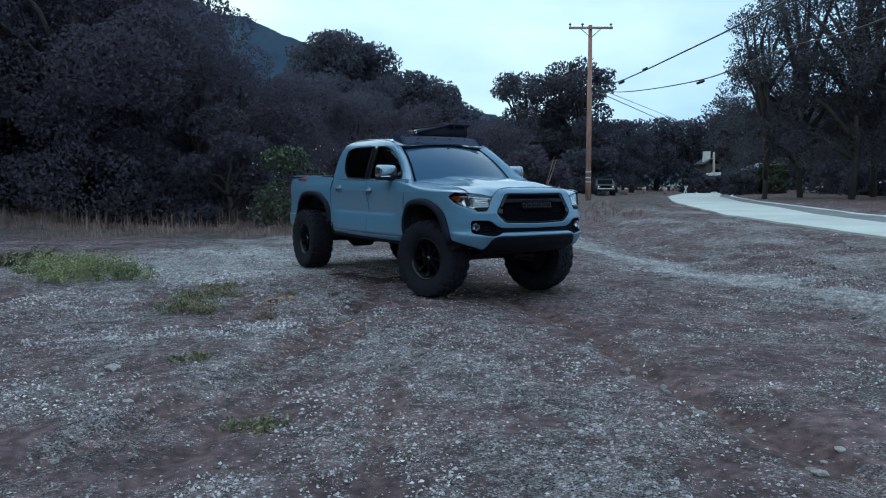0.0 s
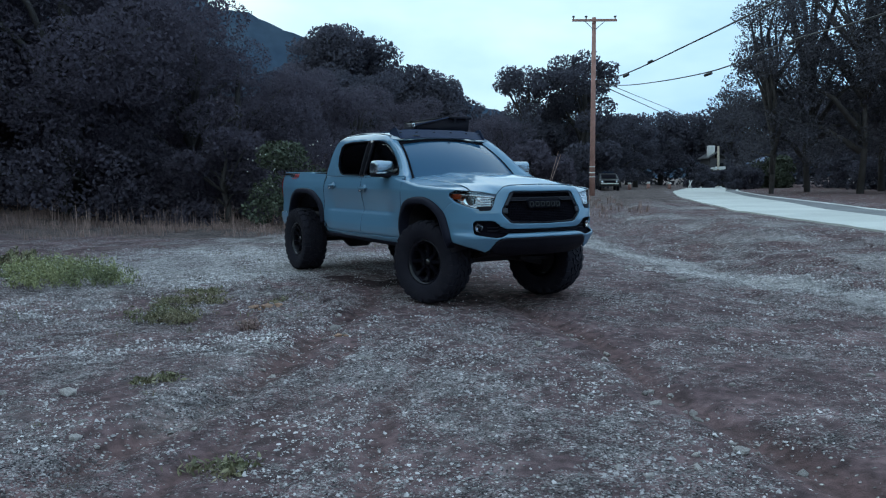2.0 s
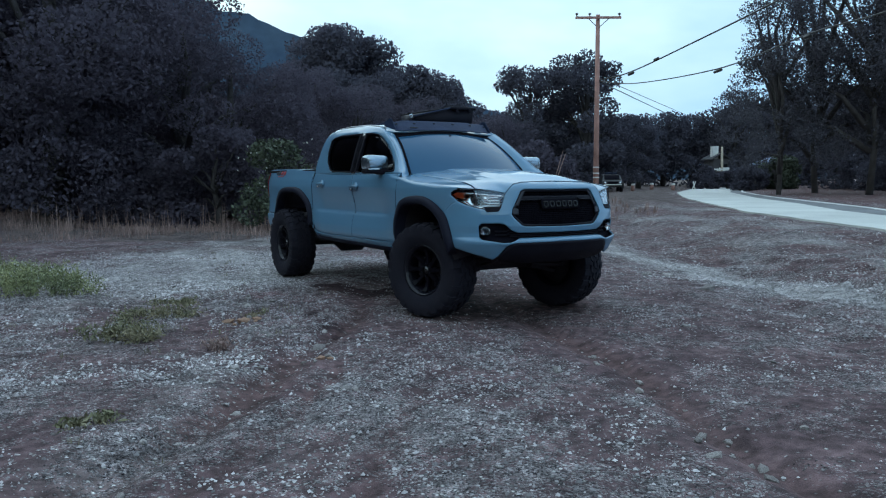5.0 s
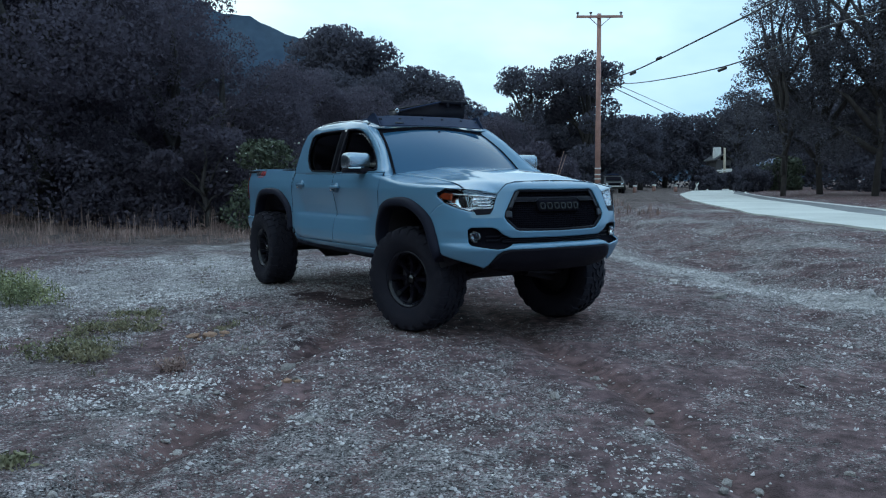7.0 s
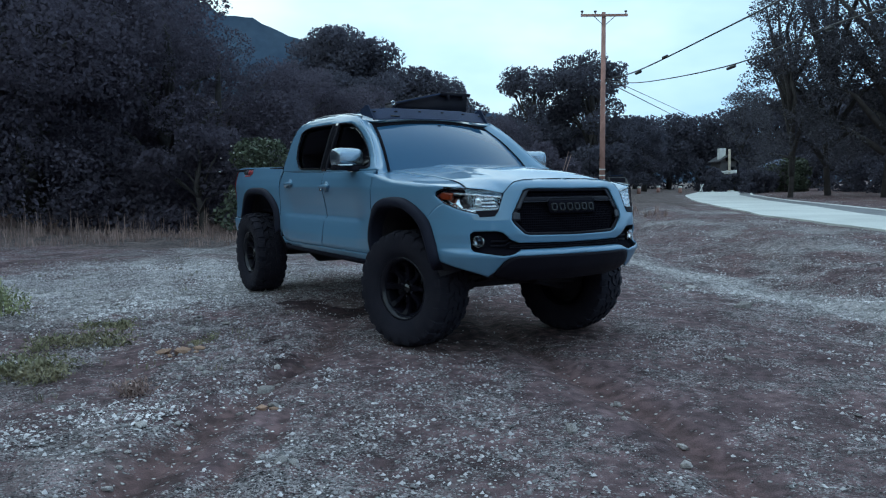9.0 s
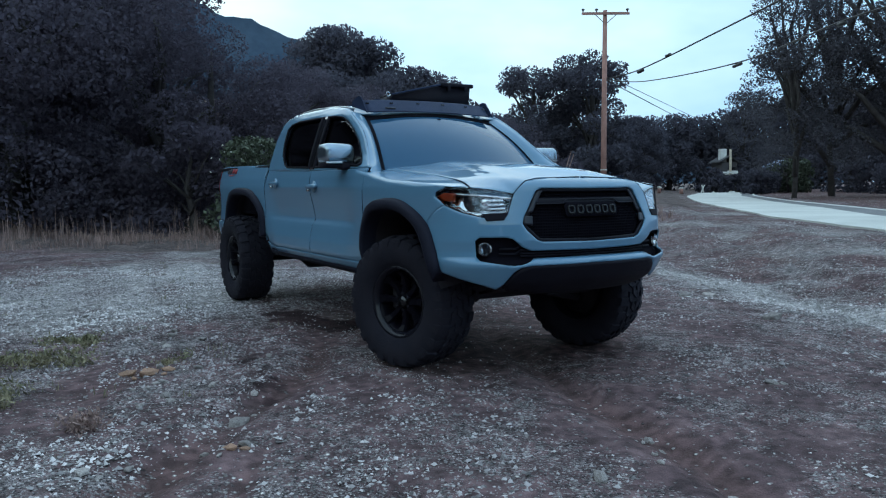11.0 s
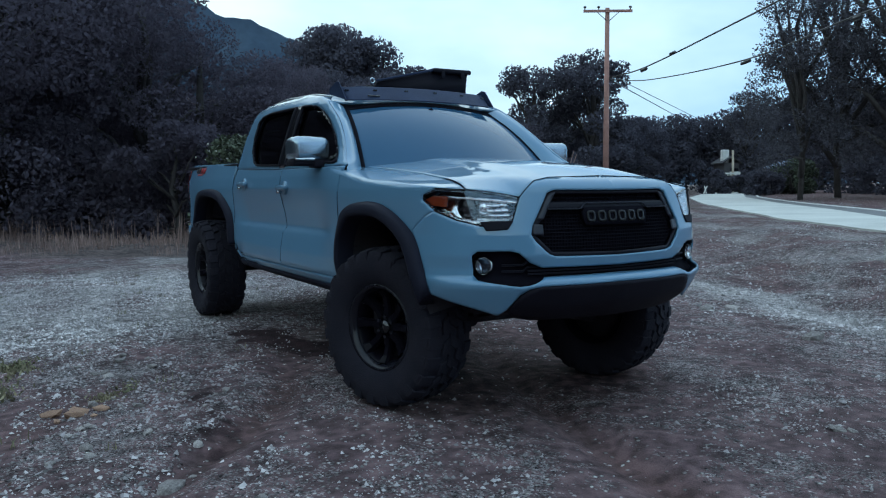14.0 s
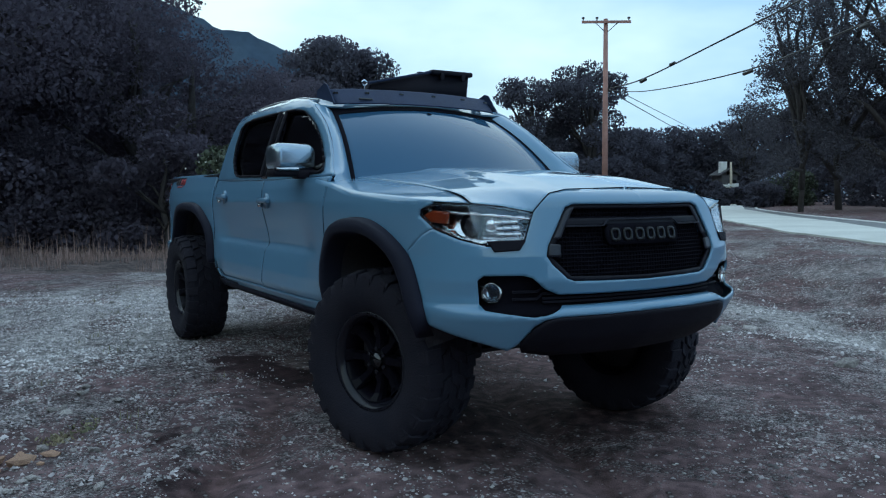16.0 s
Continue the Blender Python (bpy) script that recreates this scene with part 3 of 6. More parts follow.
def utility_pole():
    root = new("utility_pole")
    x, y = V(PD, PS)
    v, f = tube([(0, 0, -0.5), (0, 0, 4), (0, 0, 10.72 - PZ)], [0.17, 0.15, 0.115], 12)
    mesh_ob("pole", v, f, M_pole, root, smooth=True)

    def arm_pt(s, off, z):
        return (RGT[0] * s + FWD[0] * off, RGT[1] * s + FWD[1] * off, z - PZ)

    bm = bmesh.new()
    bmesh.ops.create_cube(bm, size=1.0, matrix=Matrix.Translation(arm_pt(0, -0.16, 10.53)) @ Matrix.Rotation(math.atan2(RGT[1], RGT[0]), 4, "Z") @ Matrix.Diagonal((2.62, 0.1, 0.13, 1)))
    bmesh.ops.bevel(bm, geom=bm.edges[:], offset=0.012, segments=1)
    part("crossarm", bm, M_pole, root, "weathered wooden crossarm", False)
    for sg in (-1, 1):
        v, f = tube([arm_pt(0.62 * sg, -0.22, 10.49), arm_pt(0.08 * sg, -0.16, 10.02)], [0.022, 0.022], 5)
        mesh_ob("brace", v, f, M_ceramic, root)
    for s in (-1.24, -0.5, 1.2):
        z = 10.6
        v, f = tube([arm_pt(s, -0.16, z), arm_pt(s, -0.16, z + 0.08), arm_pt(s, -0.16, z + 0.1), arm_pt(s, -0.16, z + 0.17), arm_pt(s, -0.16, z + 0.2)], [0.03, 0.03, 0.075, 0.085, 0.03], 8)
        mesh_ob("insulator", v, f, M_ceramic, root, "dark ceramic insulator", smooth=True)
    for z in (1.35, 1.6, 1.95):
        v, f = tube([(0, 0, z - PZ), (0, 0, z + 0.07 - PZ)], [0.175, 0.175], 12)
        mesh_ob("band", v, f, M_white, root, "pale metal band")
    root.location = (x, y, PZ)
    return tagged(root, "tall weathered wooden utility pole with one crossarm", "utility pole")


utility_pole()


def cable(knots, radius, label):
    """A hanging cable through (d, s, z) knots, smoothed."""
    k = np.array(knots, float)
    ts = np.linspace(0, len(k) - 1, 12 * (len(k) - 1) + 1)
    pts = []
    for t in ts:
        i = min(int(t), len(k) - 2)
        a, b, c, e = k[max(i - 1, 0)], k[i], k[i + 1], k[min(i + 2, len(k) - 1)]
        u = t - i
        p = 0.5 * ((2 * b) + (-a + c) * u + (2 * a - 5 * b + 4 * c - e) * u * u + (-a + 3 * b - 3 * c + e) * u ** 3)
        pts.append((*V(p[0], p[1]), p[2]))
    v, f = tube(pts, [radius] * len(pts), 6)
    return tagged(mesh_ob("overhead_cable", v, f, M_wire, smooth=True), label, "cable", "overhead cables")


cable([(48, 8.95, 7.0), (44, 9.75, 6.9), (36, 10.35, 6.95), (25, 11.07, 7.14), (10, 12.0, 7.8), (-14, 13.6, 9.2)], 0.032, "thick black overhead cable running to the pole")
cable([(48, 9.0, 6.95), (42, 9.6, 6.1), (31, 10.03, 5.3), (24, 10.2, 5.3), (18.6, 10.5, 5.2), (8, 11.2, 6.0), (-14, 13.4, 8.8)], 0.024, "black overhead cable sagging towards the lot")
cable([(48, 8.95, 6.95), (110, 33.4, 8.6)], 0.03, "thin black cable running past the pole to the trees")
cable([(48, 9.35, 7.0), (110, 35.0, 9.0)], 0.022, "thin black cable running past the pole to the trees")


def sleeve(d, s, z, along, length, r):
    p = Vector((*V(d, s), z))
    q = (Vector((*V(*along[:2]), along[2])) - p).normalized()
    v, f = tube([p - q * length / 2, p - q * length * 0.4, p + q * length * 0.4, p + q * length / 2], [r * 0.4, r, r, r * 0.4], 8)
    tagged(mesh_ob("cable_sleeve", v, f, M_wire, smooth=True), "black splice case hanging on an overhead cable", "splice case", "cable splice cases")


sleeve(43.6, 9.78, 6.8, (36, 10.35, 6.9), 0.8, 0.09)
sleeve(39.8, 10.1, 6.96, (36, 10.35, 6.93), 0.6, 0.08)
sleeve(31, 10.03, 5.22, (24, 10.2, 5.22), 0.8, 0.06)
sleeve(24.2, 10.2, 5.24, (18.6, 10.5, 5.2), 0.4, 0.06)

# ---- the pickup truck ----
# Its own axes are the world's: the front axle is at y = 0, the nose points to -y, the ground under it is z = 0.
def car_paint():
    m = mat("blue_grey_paint", (0.11, 0.256, 0.388), (0.106, 0.248, 0.377), 0.5, scale=1.5, coat=1.0, bscale=300, fine=0.02)
    b = m.node_tree.nodes["Principled BSDF"]
    b.inputs["Coat Roughness"].default_value, b.inputs["Coat IOR"].default_value = 0.025, 1.6
    b.inputs["Specular IOR Level"].default_value = 0.15
    return m


M_paint = car_paint()
M_plastic = mat("black_plastic", (0.009, 0.0085, 0.014), (0.012, 0.011, 0.018), 0.6, scale=5, bump=0.15, bscale=300, spec=0.12)
M_flare = mat("flare_plastic", (0.016, 0.017, 0.03), (0.013, 0.014, 0.025), 0.6, scale=4, bump=0.1, bscale=300, spec=0.12)
M_gloss = mat("gloss_black", (0.012, 0.012, 0.014), None, 0.12, coat=0.5)
M_rubber = mat("tyre_rubber", (0.012, 0.0115, 0.02), (0.017, 0.0155, 0.024), 0.85, scale=9, bump=0.3, bscale=120, spec=0.25)
M_rim = mat("dark_wheel", (0.004, 0.004, 0.007), (0.006, 0.005, 0.009), 0.35, scale=6, bscale=120, spec=0.08)
M_lip = mat("rim_lip", (0.012, 0.012, 0.019), None, 0.22, scale=6, bscale=120, spec=0.32)
M_chrome = mat("chrome", (0.75, 0.77, 0.8), None, 0.08, metal=1.0, fine=0.03)
M_cap = mat("mirror_cap_chrome", (0.42, 0.52, 0.6), None, 0.2, metal=0.9, fine=0.03)
M_bright = mat("lamp_reflector", (0.92, 0.94, 0.96), None, 0.16, metal=1.0, fine=0.05)
M_satin = mat("satin_metal", (0.5, 0.52, 0.55), None, 0.3, metal=0.9)
M_under = mat("underbody", (0.022, 0.02, 0.028), (0.03, 0.026, 0.032), 0.8, scale=7, bump=0.3, bscale=60)
M_amber = mat("amber_lens", (0.36, 0.05, 0.014), None, 0.12, coat=0.6, fine=0.05)
M_red = mat("red_lens", (0.35, 0.012, 0.012), None, 0.15, coat=0.6, fine=0.05)
M_decal_r = mat("red_decal", (0.4, 0.035, 0.04), None, 0.4, fine=0.05)
M_decal_k = mat("dark_decal", (0.03, 0.03, 0.035), None, 0.4, fine=0.05)
M_rack = mat("rack_powder_coat", (0.026, 0.04, 0.08), (0.022, 0.034, 0.068), 0.55, scale=6, bump=0.1, bscale=300, spec=0.12)
M_seat = mat("seat_cloth", (0.012, 0.012, 0.013), None, 0.9, scale=10)
M_mesh = mat("grille_black", (0.008, 0.0075, 0.012), None, 0.8, spec=0.03)
M_frame = mat("grille_frame", (0.009, 0.0085, 0.015), None, 0.45, spec=0.15)
M_facet = mat("grille_corner", (0.02, 0.022, 0.034), None, 0.3, spec=0.4)
M_letter = mat("grey_badge", (0.007, 0.007, 0.008), None, 0.3, fine=0.05, spec=0.25)


def glass(name, colour, rough=0.0):
    m = bpy.data.materials.new(name)
    m.use_nodes = True
    b = m.node_tree.nodes["Principled BSDF"]
    b.inputs["Base Color"].default_value = (*colour, 1)
    b.inputs["Roughness"].default_value = rough
    b.inputs["Transmission Weight"].default_value = 1.0
    b.inputs["IOR"].default_value = 1.5
    return m


M_tint = glass("tinted_glass", (0.012, 0.013, 0.016), 0.06)
# mostly opaque: the sky's blue reflection is put into body colour and tint
M_wind_sky = glass("windscreen_sky_glass", (0.026, 0.092, 0.168), 0.02)
M_wind_sky.node_tree.nodes["Principled BSDF"].inputs["Transmission Weight"].default_value = 0.15
M_wind_sky.node_tree.nodes["Principled BSDF"].inputs["Specular Tint"].default_value = (0.26, 0.62, 1.0, 1)
M_wind_sky.node_tree.nodes["Principled BSDF"].inputs["IOR"].default_value = 1.42
M_clear = glass("clear_lens", (0.95, 0.97, 1.0))
M_clear.node_tree.nodes["Principled BSDF"].inputs["Specular Tint"].default_value = (0.6, 0.8, 1.0, 1)

truck = tagged(new("pickup_truck"), "lifted blue-grey double-cab pickup truck on black off-road tyres", "pickup truck")


def spline(knots, n=24):
    k = np.array(knots, float)
    out = []
    for i in range(len(k) - 1):
        a, b, c, e = k[max(i - 1, 0)], k[i], k[i + 1], k[min(i + 2, len(k) - 1)]
        for u in np.arange(n) / n:
            out.append(0.5 * (2 * b + (c - a) * u + (2 * a - 5 * b + 4 * c - e) * u * u + (-a + 3 * b - 3 * c + e) * u ** 3))
    out.append(k[-1])
    return np.array(out)


# outline of the body from above: half width, y; from the nose's middle to the tail
PLAN = spline([(0, -0.965), (0.25, -0.948), (0.45, -0.905), (0.60, -0.852), (0.72, -0.785), (0.82, -0.68), (0.885, -0.52), (0.912, -0.3), (0.918, 0), (0.905, 0.35), (0.90, 0.8),
               (0.90, 1.6), (0.90, 2.6), (0.905, 3.2), (0.898, 3.8), (0.88, 4.12), (0.845, 4.25), (0.76, 4.29)])
PLAN_U = np.concatenate([[0], np.cumsum(np.linalg.norm(np.diff(PLAN, axis=0), axis=1))])
NRM = np.gradient(PLAN, PLAN_U, axis=0)
NRM = np.stack([-NRM[:, 1], NRM[:, 0]], 1)
NRM = -NRM / np.linalg.norm(NRM, axis=1)[:, None]


def uy(y):
    """Length along the outline to a place y on the side."""
    return float(np.interp(y, PLAN[48:, 1], PLAN_U[48:])) if y > -0.80 else float(np.interp(y, PLAN[:110, 1], PLAN_U[:110]))


def uw(w):
    """Length along the outline to a half width w on the nose."""
    return float(np.interp(w, PLAN[:150, 0], PLAN_U[:150]))


SIDE_Z = ((0.5, 0.60, 0.66, 0.72, 0.80, 0.90, 0.935, 0.948, 0.965, 1.05, 1.15, 1.22, 1.30, 1.38, 1.45), (0.09, 0.055, 0.02, -0.01, -0.007, 0.012, 0.022, 0.042, 0.049, 0.036, 0.013, 0.0, 0.01, 0.034, 0.055))
PLAIN_Z = ((0.5, 0.60, 0.66, 0.72, 0.80, 0.90, 1.0, 1.1, 1.22, 1.30, 1.38, 1.45), (0.09, 0.065, 0.04, 0.014, 0.0, 0.003, 0.01, 0.008, 0.0, 0.01, 0.034, 0.055))
NOSE_Z = ((0.5, 0.57, 0.62, 0.70, 0.735, 0.75, 0.772, 0.79, 0.802, 0.84, 0.90, 1.0, 1.1, 1.2, 1.225, 1.245, 1.258, 1.268, 1.276), (0.12, 0.075, 0.035, -0.012, -0.03, -0.04, -0.042, -0.03, 0.006, 0.012, -0.002, 0.004, 0.024, 0.045, 0.054, 0.07, 0.09, 0.113, 0.145))
U_A, U_B = uw(0.62), uy(-0.45)
U_C, U_D = uy(0.5), uy(2.5)


def skin(u, z, off=0.0):
    """A place on the body's skin; u is counted from the nose's middle, positive towards -x; off: outwards."""
    a = abs(u)
    k = float(smooth01(U_A, U_B, a))
    crease = float(smooth01(U_C, U_C + 0.35, a) * (1 - smooth01(U_D - 0.25, U_D, a)))
    inset = (1 - k) * np.interp(z, *NOSE_Z) + k * ((1 - crease) * np.interp(z, *PLAIN_Z) + crease * np.interp(z, *SIDE_Z))
    w, y = np.interp(a, PLAN_U, PLAN[:, 0]), np.interp(a, PLAN_U, PLAN[:, 1])
    nw, ny = np.interp(a, PLAN_U, NRM[:, 0]), np.interp(a, PLAN_U, NRM[:, 1])
    high = math.exp(-((z - 1.13) / 0.16) ** 2)
    bulge = 0.02 * high * (math.exp(-((y - 0.0) / 0.55) ** 4) + math.exp(-((y - 3.2) / 0.6) ** 4)) * k
    e = off + bulge - inset
    x = w + nw * e
    return (-x if u >= 0 else x, y + ny * e, z)


def inside(px, py, poly):
    p = np.array(poly, float)
    r = np.zeros(px.shape, bool)
    j = len(p) - 1
    for i in range(len(p)):
        (xi, yi), (xj, yj) = p[i], p[j]
        if yi != yj:
            r ^= ((yi > py) != (yj > py)) & (px < (xj - xi) * (py - yi) / (yj - yi) + xi)
        j = i
    return r


def snap(a, b, polys):
    best = (9, a, b)
    for poly in polys:
        p = np.array(poly, float)
        q = np.roll(p, -1, axis=0)
        dpq = q - p
        t = np.clip(((a - p[:, 0]) * dpq[:, 0] + (b - p[:, 1]) * dpq[:, 1]) / ((dpq ** 2).sum(1) + 1e-12), 0, 1)
        c = p + t[:, None] * dpq
        dist = np.hypot(c[:, 0] - a, c[:, 1] - b)
        i = int(dist.argmin())
        if dist[i] < best[0]:
            best = (float(dist[i]), float(c[i, 0]), float(c[i, 1]))
    return best


def panel(name, fn, poly, holes, step, material, parent, label="", thick=0.012, flip=True, smooth=True):
    """A sheet over the (a, b) region of poly less its holes, laid on the surface fn(a, b), with thickness."""
    p = np.array(poly, float)
    lo, hi = p.min(0), p.max(0)
    na, nb = max(2, int(math.ceil((hi[0] - lo[0]) / step))), max(2, int(math.ceil((hi[1] - lo[1]) / step)))
    A, B = np.linspace(lo[0], hi[0], na + 1), np.linspace(lo[1], hi[1], nb + 1)
    ca, cb = np.meshgrid((A[:-1] + A[1:]) / 2, (B[:-1] + B[1:]) / 2, indexing="ij")
    keep = inside(ca, cb, poly)
    for h in holes:
        keep &= ~inside(ca, cb, h)
    used, faces, count = {}, [], {}
    for i, j in zip(*np.nonzero(keep)):
        quad = [(i, j), (i + 1, j), (i + 1, j + 1), (i, j + 1)]
        for q in quad:
            used.setdefault(q, len(used))
        f = [used[q] for q in quad]
        faces.append(tuple(f[::-1]) if flip else tuple(f))
        for k in range(4):
            e = tuple(sorted((f[k], f[(k + 1) % 4])))
            count[e] = count.get(e, 0) + 1
    rim = {v for e, c in count.items() if c == 1 for v in e}
    verts = []
    for (i, j), k in used.items():
        a, b = A[i], B[j]
        if k in rim:
            dist, a2, b2 = snap(a, b, [poly, *holes])
            if dist < 1.3 * step:
                a, b = a2, b2
        verts.append(fn(a, b))
    ob = mesh_ob(name, verts, faces, material, parent, label, smooth)
    if thick:
        s = ob.modifiers.new("thickness", "SOLIDIFY")
        s.thickness, s.offset = thick, -1
    return ob


def both(poly):
    """A region of one half of the nose (from u = 0 to u = 0), made whole."""
    return list(poly) + [(-a, b) for a, b in poly[::-1]]


def mirrored(poly):
    return [(-a, b) for a, b in poly]


def rounded(poly, n=6, closed=True):
    """Poly with softened corners."""
    p = np.array(poly, float)
    for _ in range(2):
        q = np.roll(p, -1, axis=0)
        r = np.stack([p * 0.8 + q * 0.2, p * 0.2 + q * 0.8], 1).reshape(-1, 2)
        p = r
    return [tuple(v) for v in p]


ARCH_F = [(0.34, 0.60), (0.34, 0.88), (0.225, 1.03), (0.03, 1.075), (-0.22, 1.062), (-0.405, 0.955), (-0.49, 0.78), (-0.515, 0.60)]
FLARE_F = [(0.395, 0.66), (0.40, 0.91), (0.275, 1.09), (0.04, 1.148), (-0.24, 1.132), (-0.465, 1.005), (-0.555, 0.81), (-0.572, 0.735)]
ARCH_R = [(2.60, 0.60), (2.605, 0.86), (2.70, 1.02), (2.90, 1.125), (3.20, 1.15), (3.45, 1.125), (3.64, 1.0), (3.72, 0.84), (3.73, 0.60)]
FLARE_R = [(2.535, 0.77), (2.56, 0.93), (2.655, 1.07), (2.88, 1.19), (3.20, 1.215), (3.48, 1.19), (3.70, 1.05), (3.79, 0.87), (3.80, 0.79)]


def on_u(poly):
    return [(uy(y), z) for y, z in poly]


HEAD = [(uw(0.535), 1.178), (uw(0.575), 1.062), (uw(0.60), 1.047), (uw(0.715), 1.04), (uw(0.80), 1.068), (uy(-0.60), 1.115), (uy(-0.535), 1.165), (uy(-0.54), 1.19), (uy(-0.60), 1.214), (uw(0.767), 1.216), (uw(0.66), 1.203)]
GRILLE = [(0, 1.207), (uw(0.36), 1.210), (uw(0.40), 1.195), (uw(0.485), 1.04), (uw(0.493), 1.0), (uw(0.47), 0.965), (uw(0.405), 0.905), (uw(0.37), 0.893), (0, 0.886)]
INTAKE = [(0, 0.838), (uw(0.44), 0.842), (uw(0.50), 0.868), (uw(0.55), 0.915), (uw(0.59), 0.925), (uw(0.725), 0.925), (uw(0.745), 0.905), (uw(0.74), 0.81), (uw(0.72), 0.79), (uw(0.55), 0.757), (uw(0.50), 0.765), (uw(0.43), 0.80), (0, 0.803)]
NOSE = [(0, 1.276), (uw(0.36), 1.268), (uw(0.45), 1.252), (uw(0.49), 1.225), (uw(0.535), 1.178), (uw(0.575), 1.062), (uw(0.60), 1.047), (uw(0.715), 1.04), (uw(0.80), 1.068), (uy(-0.60), 1.11), (uy(-0.55), 1.085), (uy(-0.455), 1.01),
        (uy(-0.54), 0.84), (uy(-0.565), 0.74), (uy(-0.58), 0.71), (uw(0.72), 0.645), (uw(0.64), 0.615), (uw(0.60), 0.645), (uw(0.55), 0.72), (uw(0.51), 0.748), (uw(0.45), 0.758), (0, 0.762)]
panel("front_bumper", skin, both(NOSE), [both(GRILLE), both(INTAKE)], 0.0095, M_paint, truck, "blue-grey front bumper and grille surround")
VALANCE = [(0, 0.757), (uw(0.45), 0.752), (uw(0.505), 0.742), (uw(0.545), 0.712), (uw(0.595), 0.64), (uw(0.58), 0.60), (uw(0.45), 0.575), (0, 0.565)]
panel("valance", lambda u, z: skin(u, z, 0.008 - 0.5 * max(0, 0.66 - z)), both(VALANCE), [], 0.02, M_plastic, truck, "black textured lower valance")
panel("intake_backing", lambda u, z: skin(u, z, -0.05), both([(0, 0.86), (uw(0.5), 0.89), (uw(0.58), 0.945), (uw(0.755), 0.945), (uw(0.755), 0.78), (uw(0.55), 0.74), (0, 0.78)]), [], 0.03, M_mesh, truck)
panel("grille_backing", lambda u, z: skin(u, z, -0.06), both([(0, 1.225), (uw(0.42), 1.22), (uw(0.51), 1.0), (uw(0.41), 0.87), (0, 0.86)]), [], 0.03, M_mesh, truck)
# grille: frame, bars and mesh
gr = panel("grille", lambda u, z: skin(u, z, -0.012), both(GRILLE), [both([(0, 1.188), (uw(0.35), 1.19), (uw(0.382), 1.178), (uw(0.395), 1.15), (0, 1.15)]),
           both([(0, 1.10), (uw(0.155), 1.10), (uw(0.19), 1.118), (uw(0.41), 1.118), (uw(0.462), 1.02), (uw(0.468), 0.995), (uw(0.385), 0.915), (0, 0.905)])], 0.012, M_frame, truck, "black grille with fine mesh insert")
for z0 in np.arange(0.92, 1.18, 0.0165):
    wide = float(np.interp(z0, (0.905, 0.99, 1.05, 1.19), (0.38, 0.468, 0.445, 0.36)))
    us = np.linspace(-uw(wide), uw(wide), 31)
    v, f = tube([skin(u, z0, -0.035) for u in us], [0.0042] * 31, 4)
    mesh_ob("grille_bar", v, f, M_mesh, gr)
for k in range(-27, 28):
    u = k * 0.0165
    hi_, lo_ = float(np.interp(abs(u), (0, 0.36, 0.44), (1.19, 1.19, 1.07))), float(np.interp(abs(u), (0, 0.38, 0.46), (0.905, 0.915, 0.97)))
    v, f = tube([skin(u, z, -0.034) for z in np.linspace(lo_, hi_, 5)], [0.003] * 5, 4)
    mesh_ob("grille_rod", v, f, M_mesh, gr)
# badge: plain raised bars in a recessed plate
panel("badge_plate", lambda u, z: skin(u, z, -0.006), [(-0.20, 1.038), (0.20, 1.038), (0.215, 1.10), (0.19, 1.125), (-0.19, 1.125), (-0.215, 1.10)], [], 0.02, M_mesh, gr, thick=0.012)
for k in range(6):
    a = -0.165 + 0.066 * k
    panel("badge_mark", lambda u, z: skin(u, z, 0.001), rounded([(a - 0.025, 1.052), (a + 0.025, 1.052), (a + 0.025, 1.108), (a - 0.025, 1.108)]), [rounded([(a - 0.014, 1.064), (a + 0.014, 1.064), (a + 0.014, 1.096), (a - 0.014, 1.096)])], 0.008, M_letter, gr, "raised grey block mark", thick=0.008)
for sg in (1, -1):
    tab = [(sg * a, b) for a, b in ((uw(0.43), 1.045), (uw(0.475), 1.05), (uw(0.482), 1.03), (uw(0.482), 1.0), (uw(0.43), 0.995))]
    panel("grille_tab", lambda u, z: skin(u, z, -0.004), tab, [], 0.012, M_facet, gr, flip=True)
    corner = [(sg * a, b) for a, b in ((uw(0.352), 1.198), (uw(0.39), 1.192), (uw(0.458), 1.068), (uw(0.425), 1.068), (uw(0.40), 1.118))]
    panel("grille_corner", lambda u, z: skin(u, z, -0.008), corner, [], 0.01, M_facet, gr, "dark blue-grey grille corner facet", flip=True)
    for zz in (0.875, 0.845):
        v, f = tube([skin(sg * uw(w), zz - 0.02 * (w > 0.5), -0.028) for w in np.linspace(0.45, 0.62, 8)], [0.006] * 8, 5)
        mesh_ob("intake_bar", v, f, M_plastic, truck)
for zz in (0.827, 0.812):
    v, f = tube([skin(u, zz, -0.02) for u in np.linspace(-uw(0.5), uw(0.5), 25)], [0.005] * 25, 5)
    mesh_ob("intake_bar", v, f, M_plastic, truck)


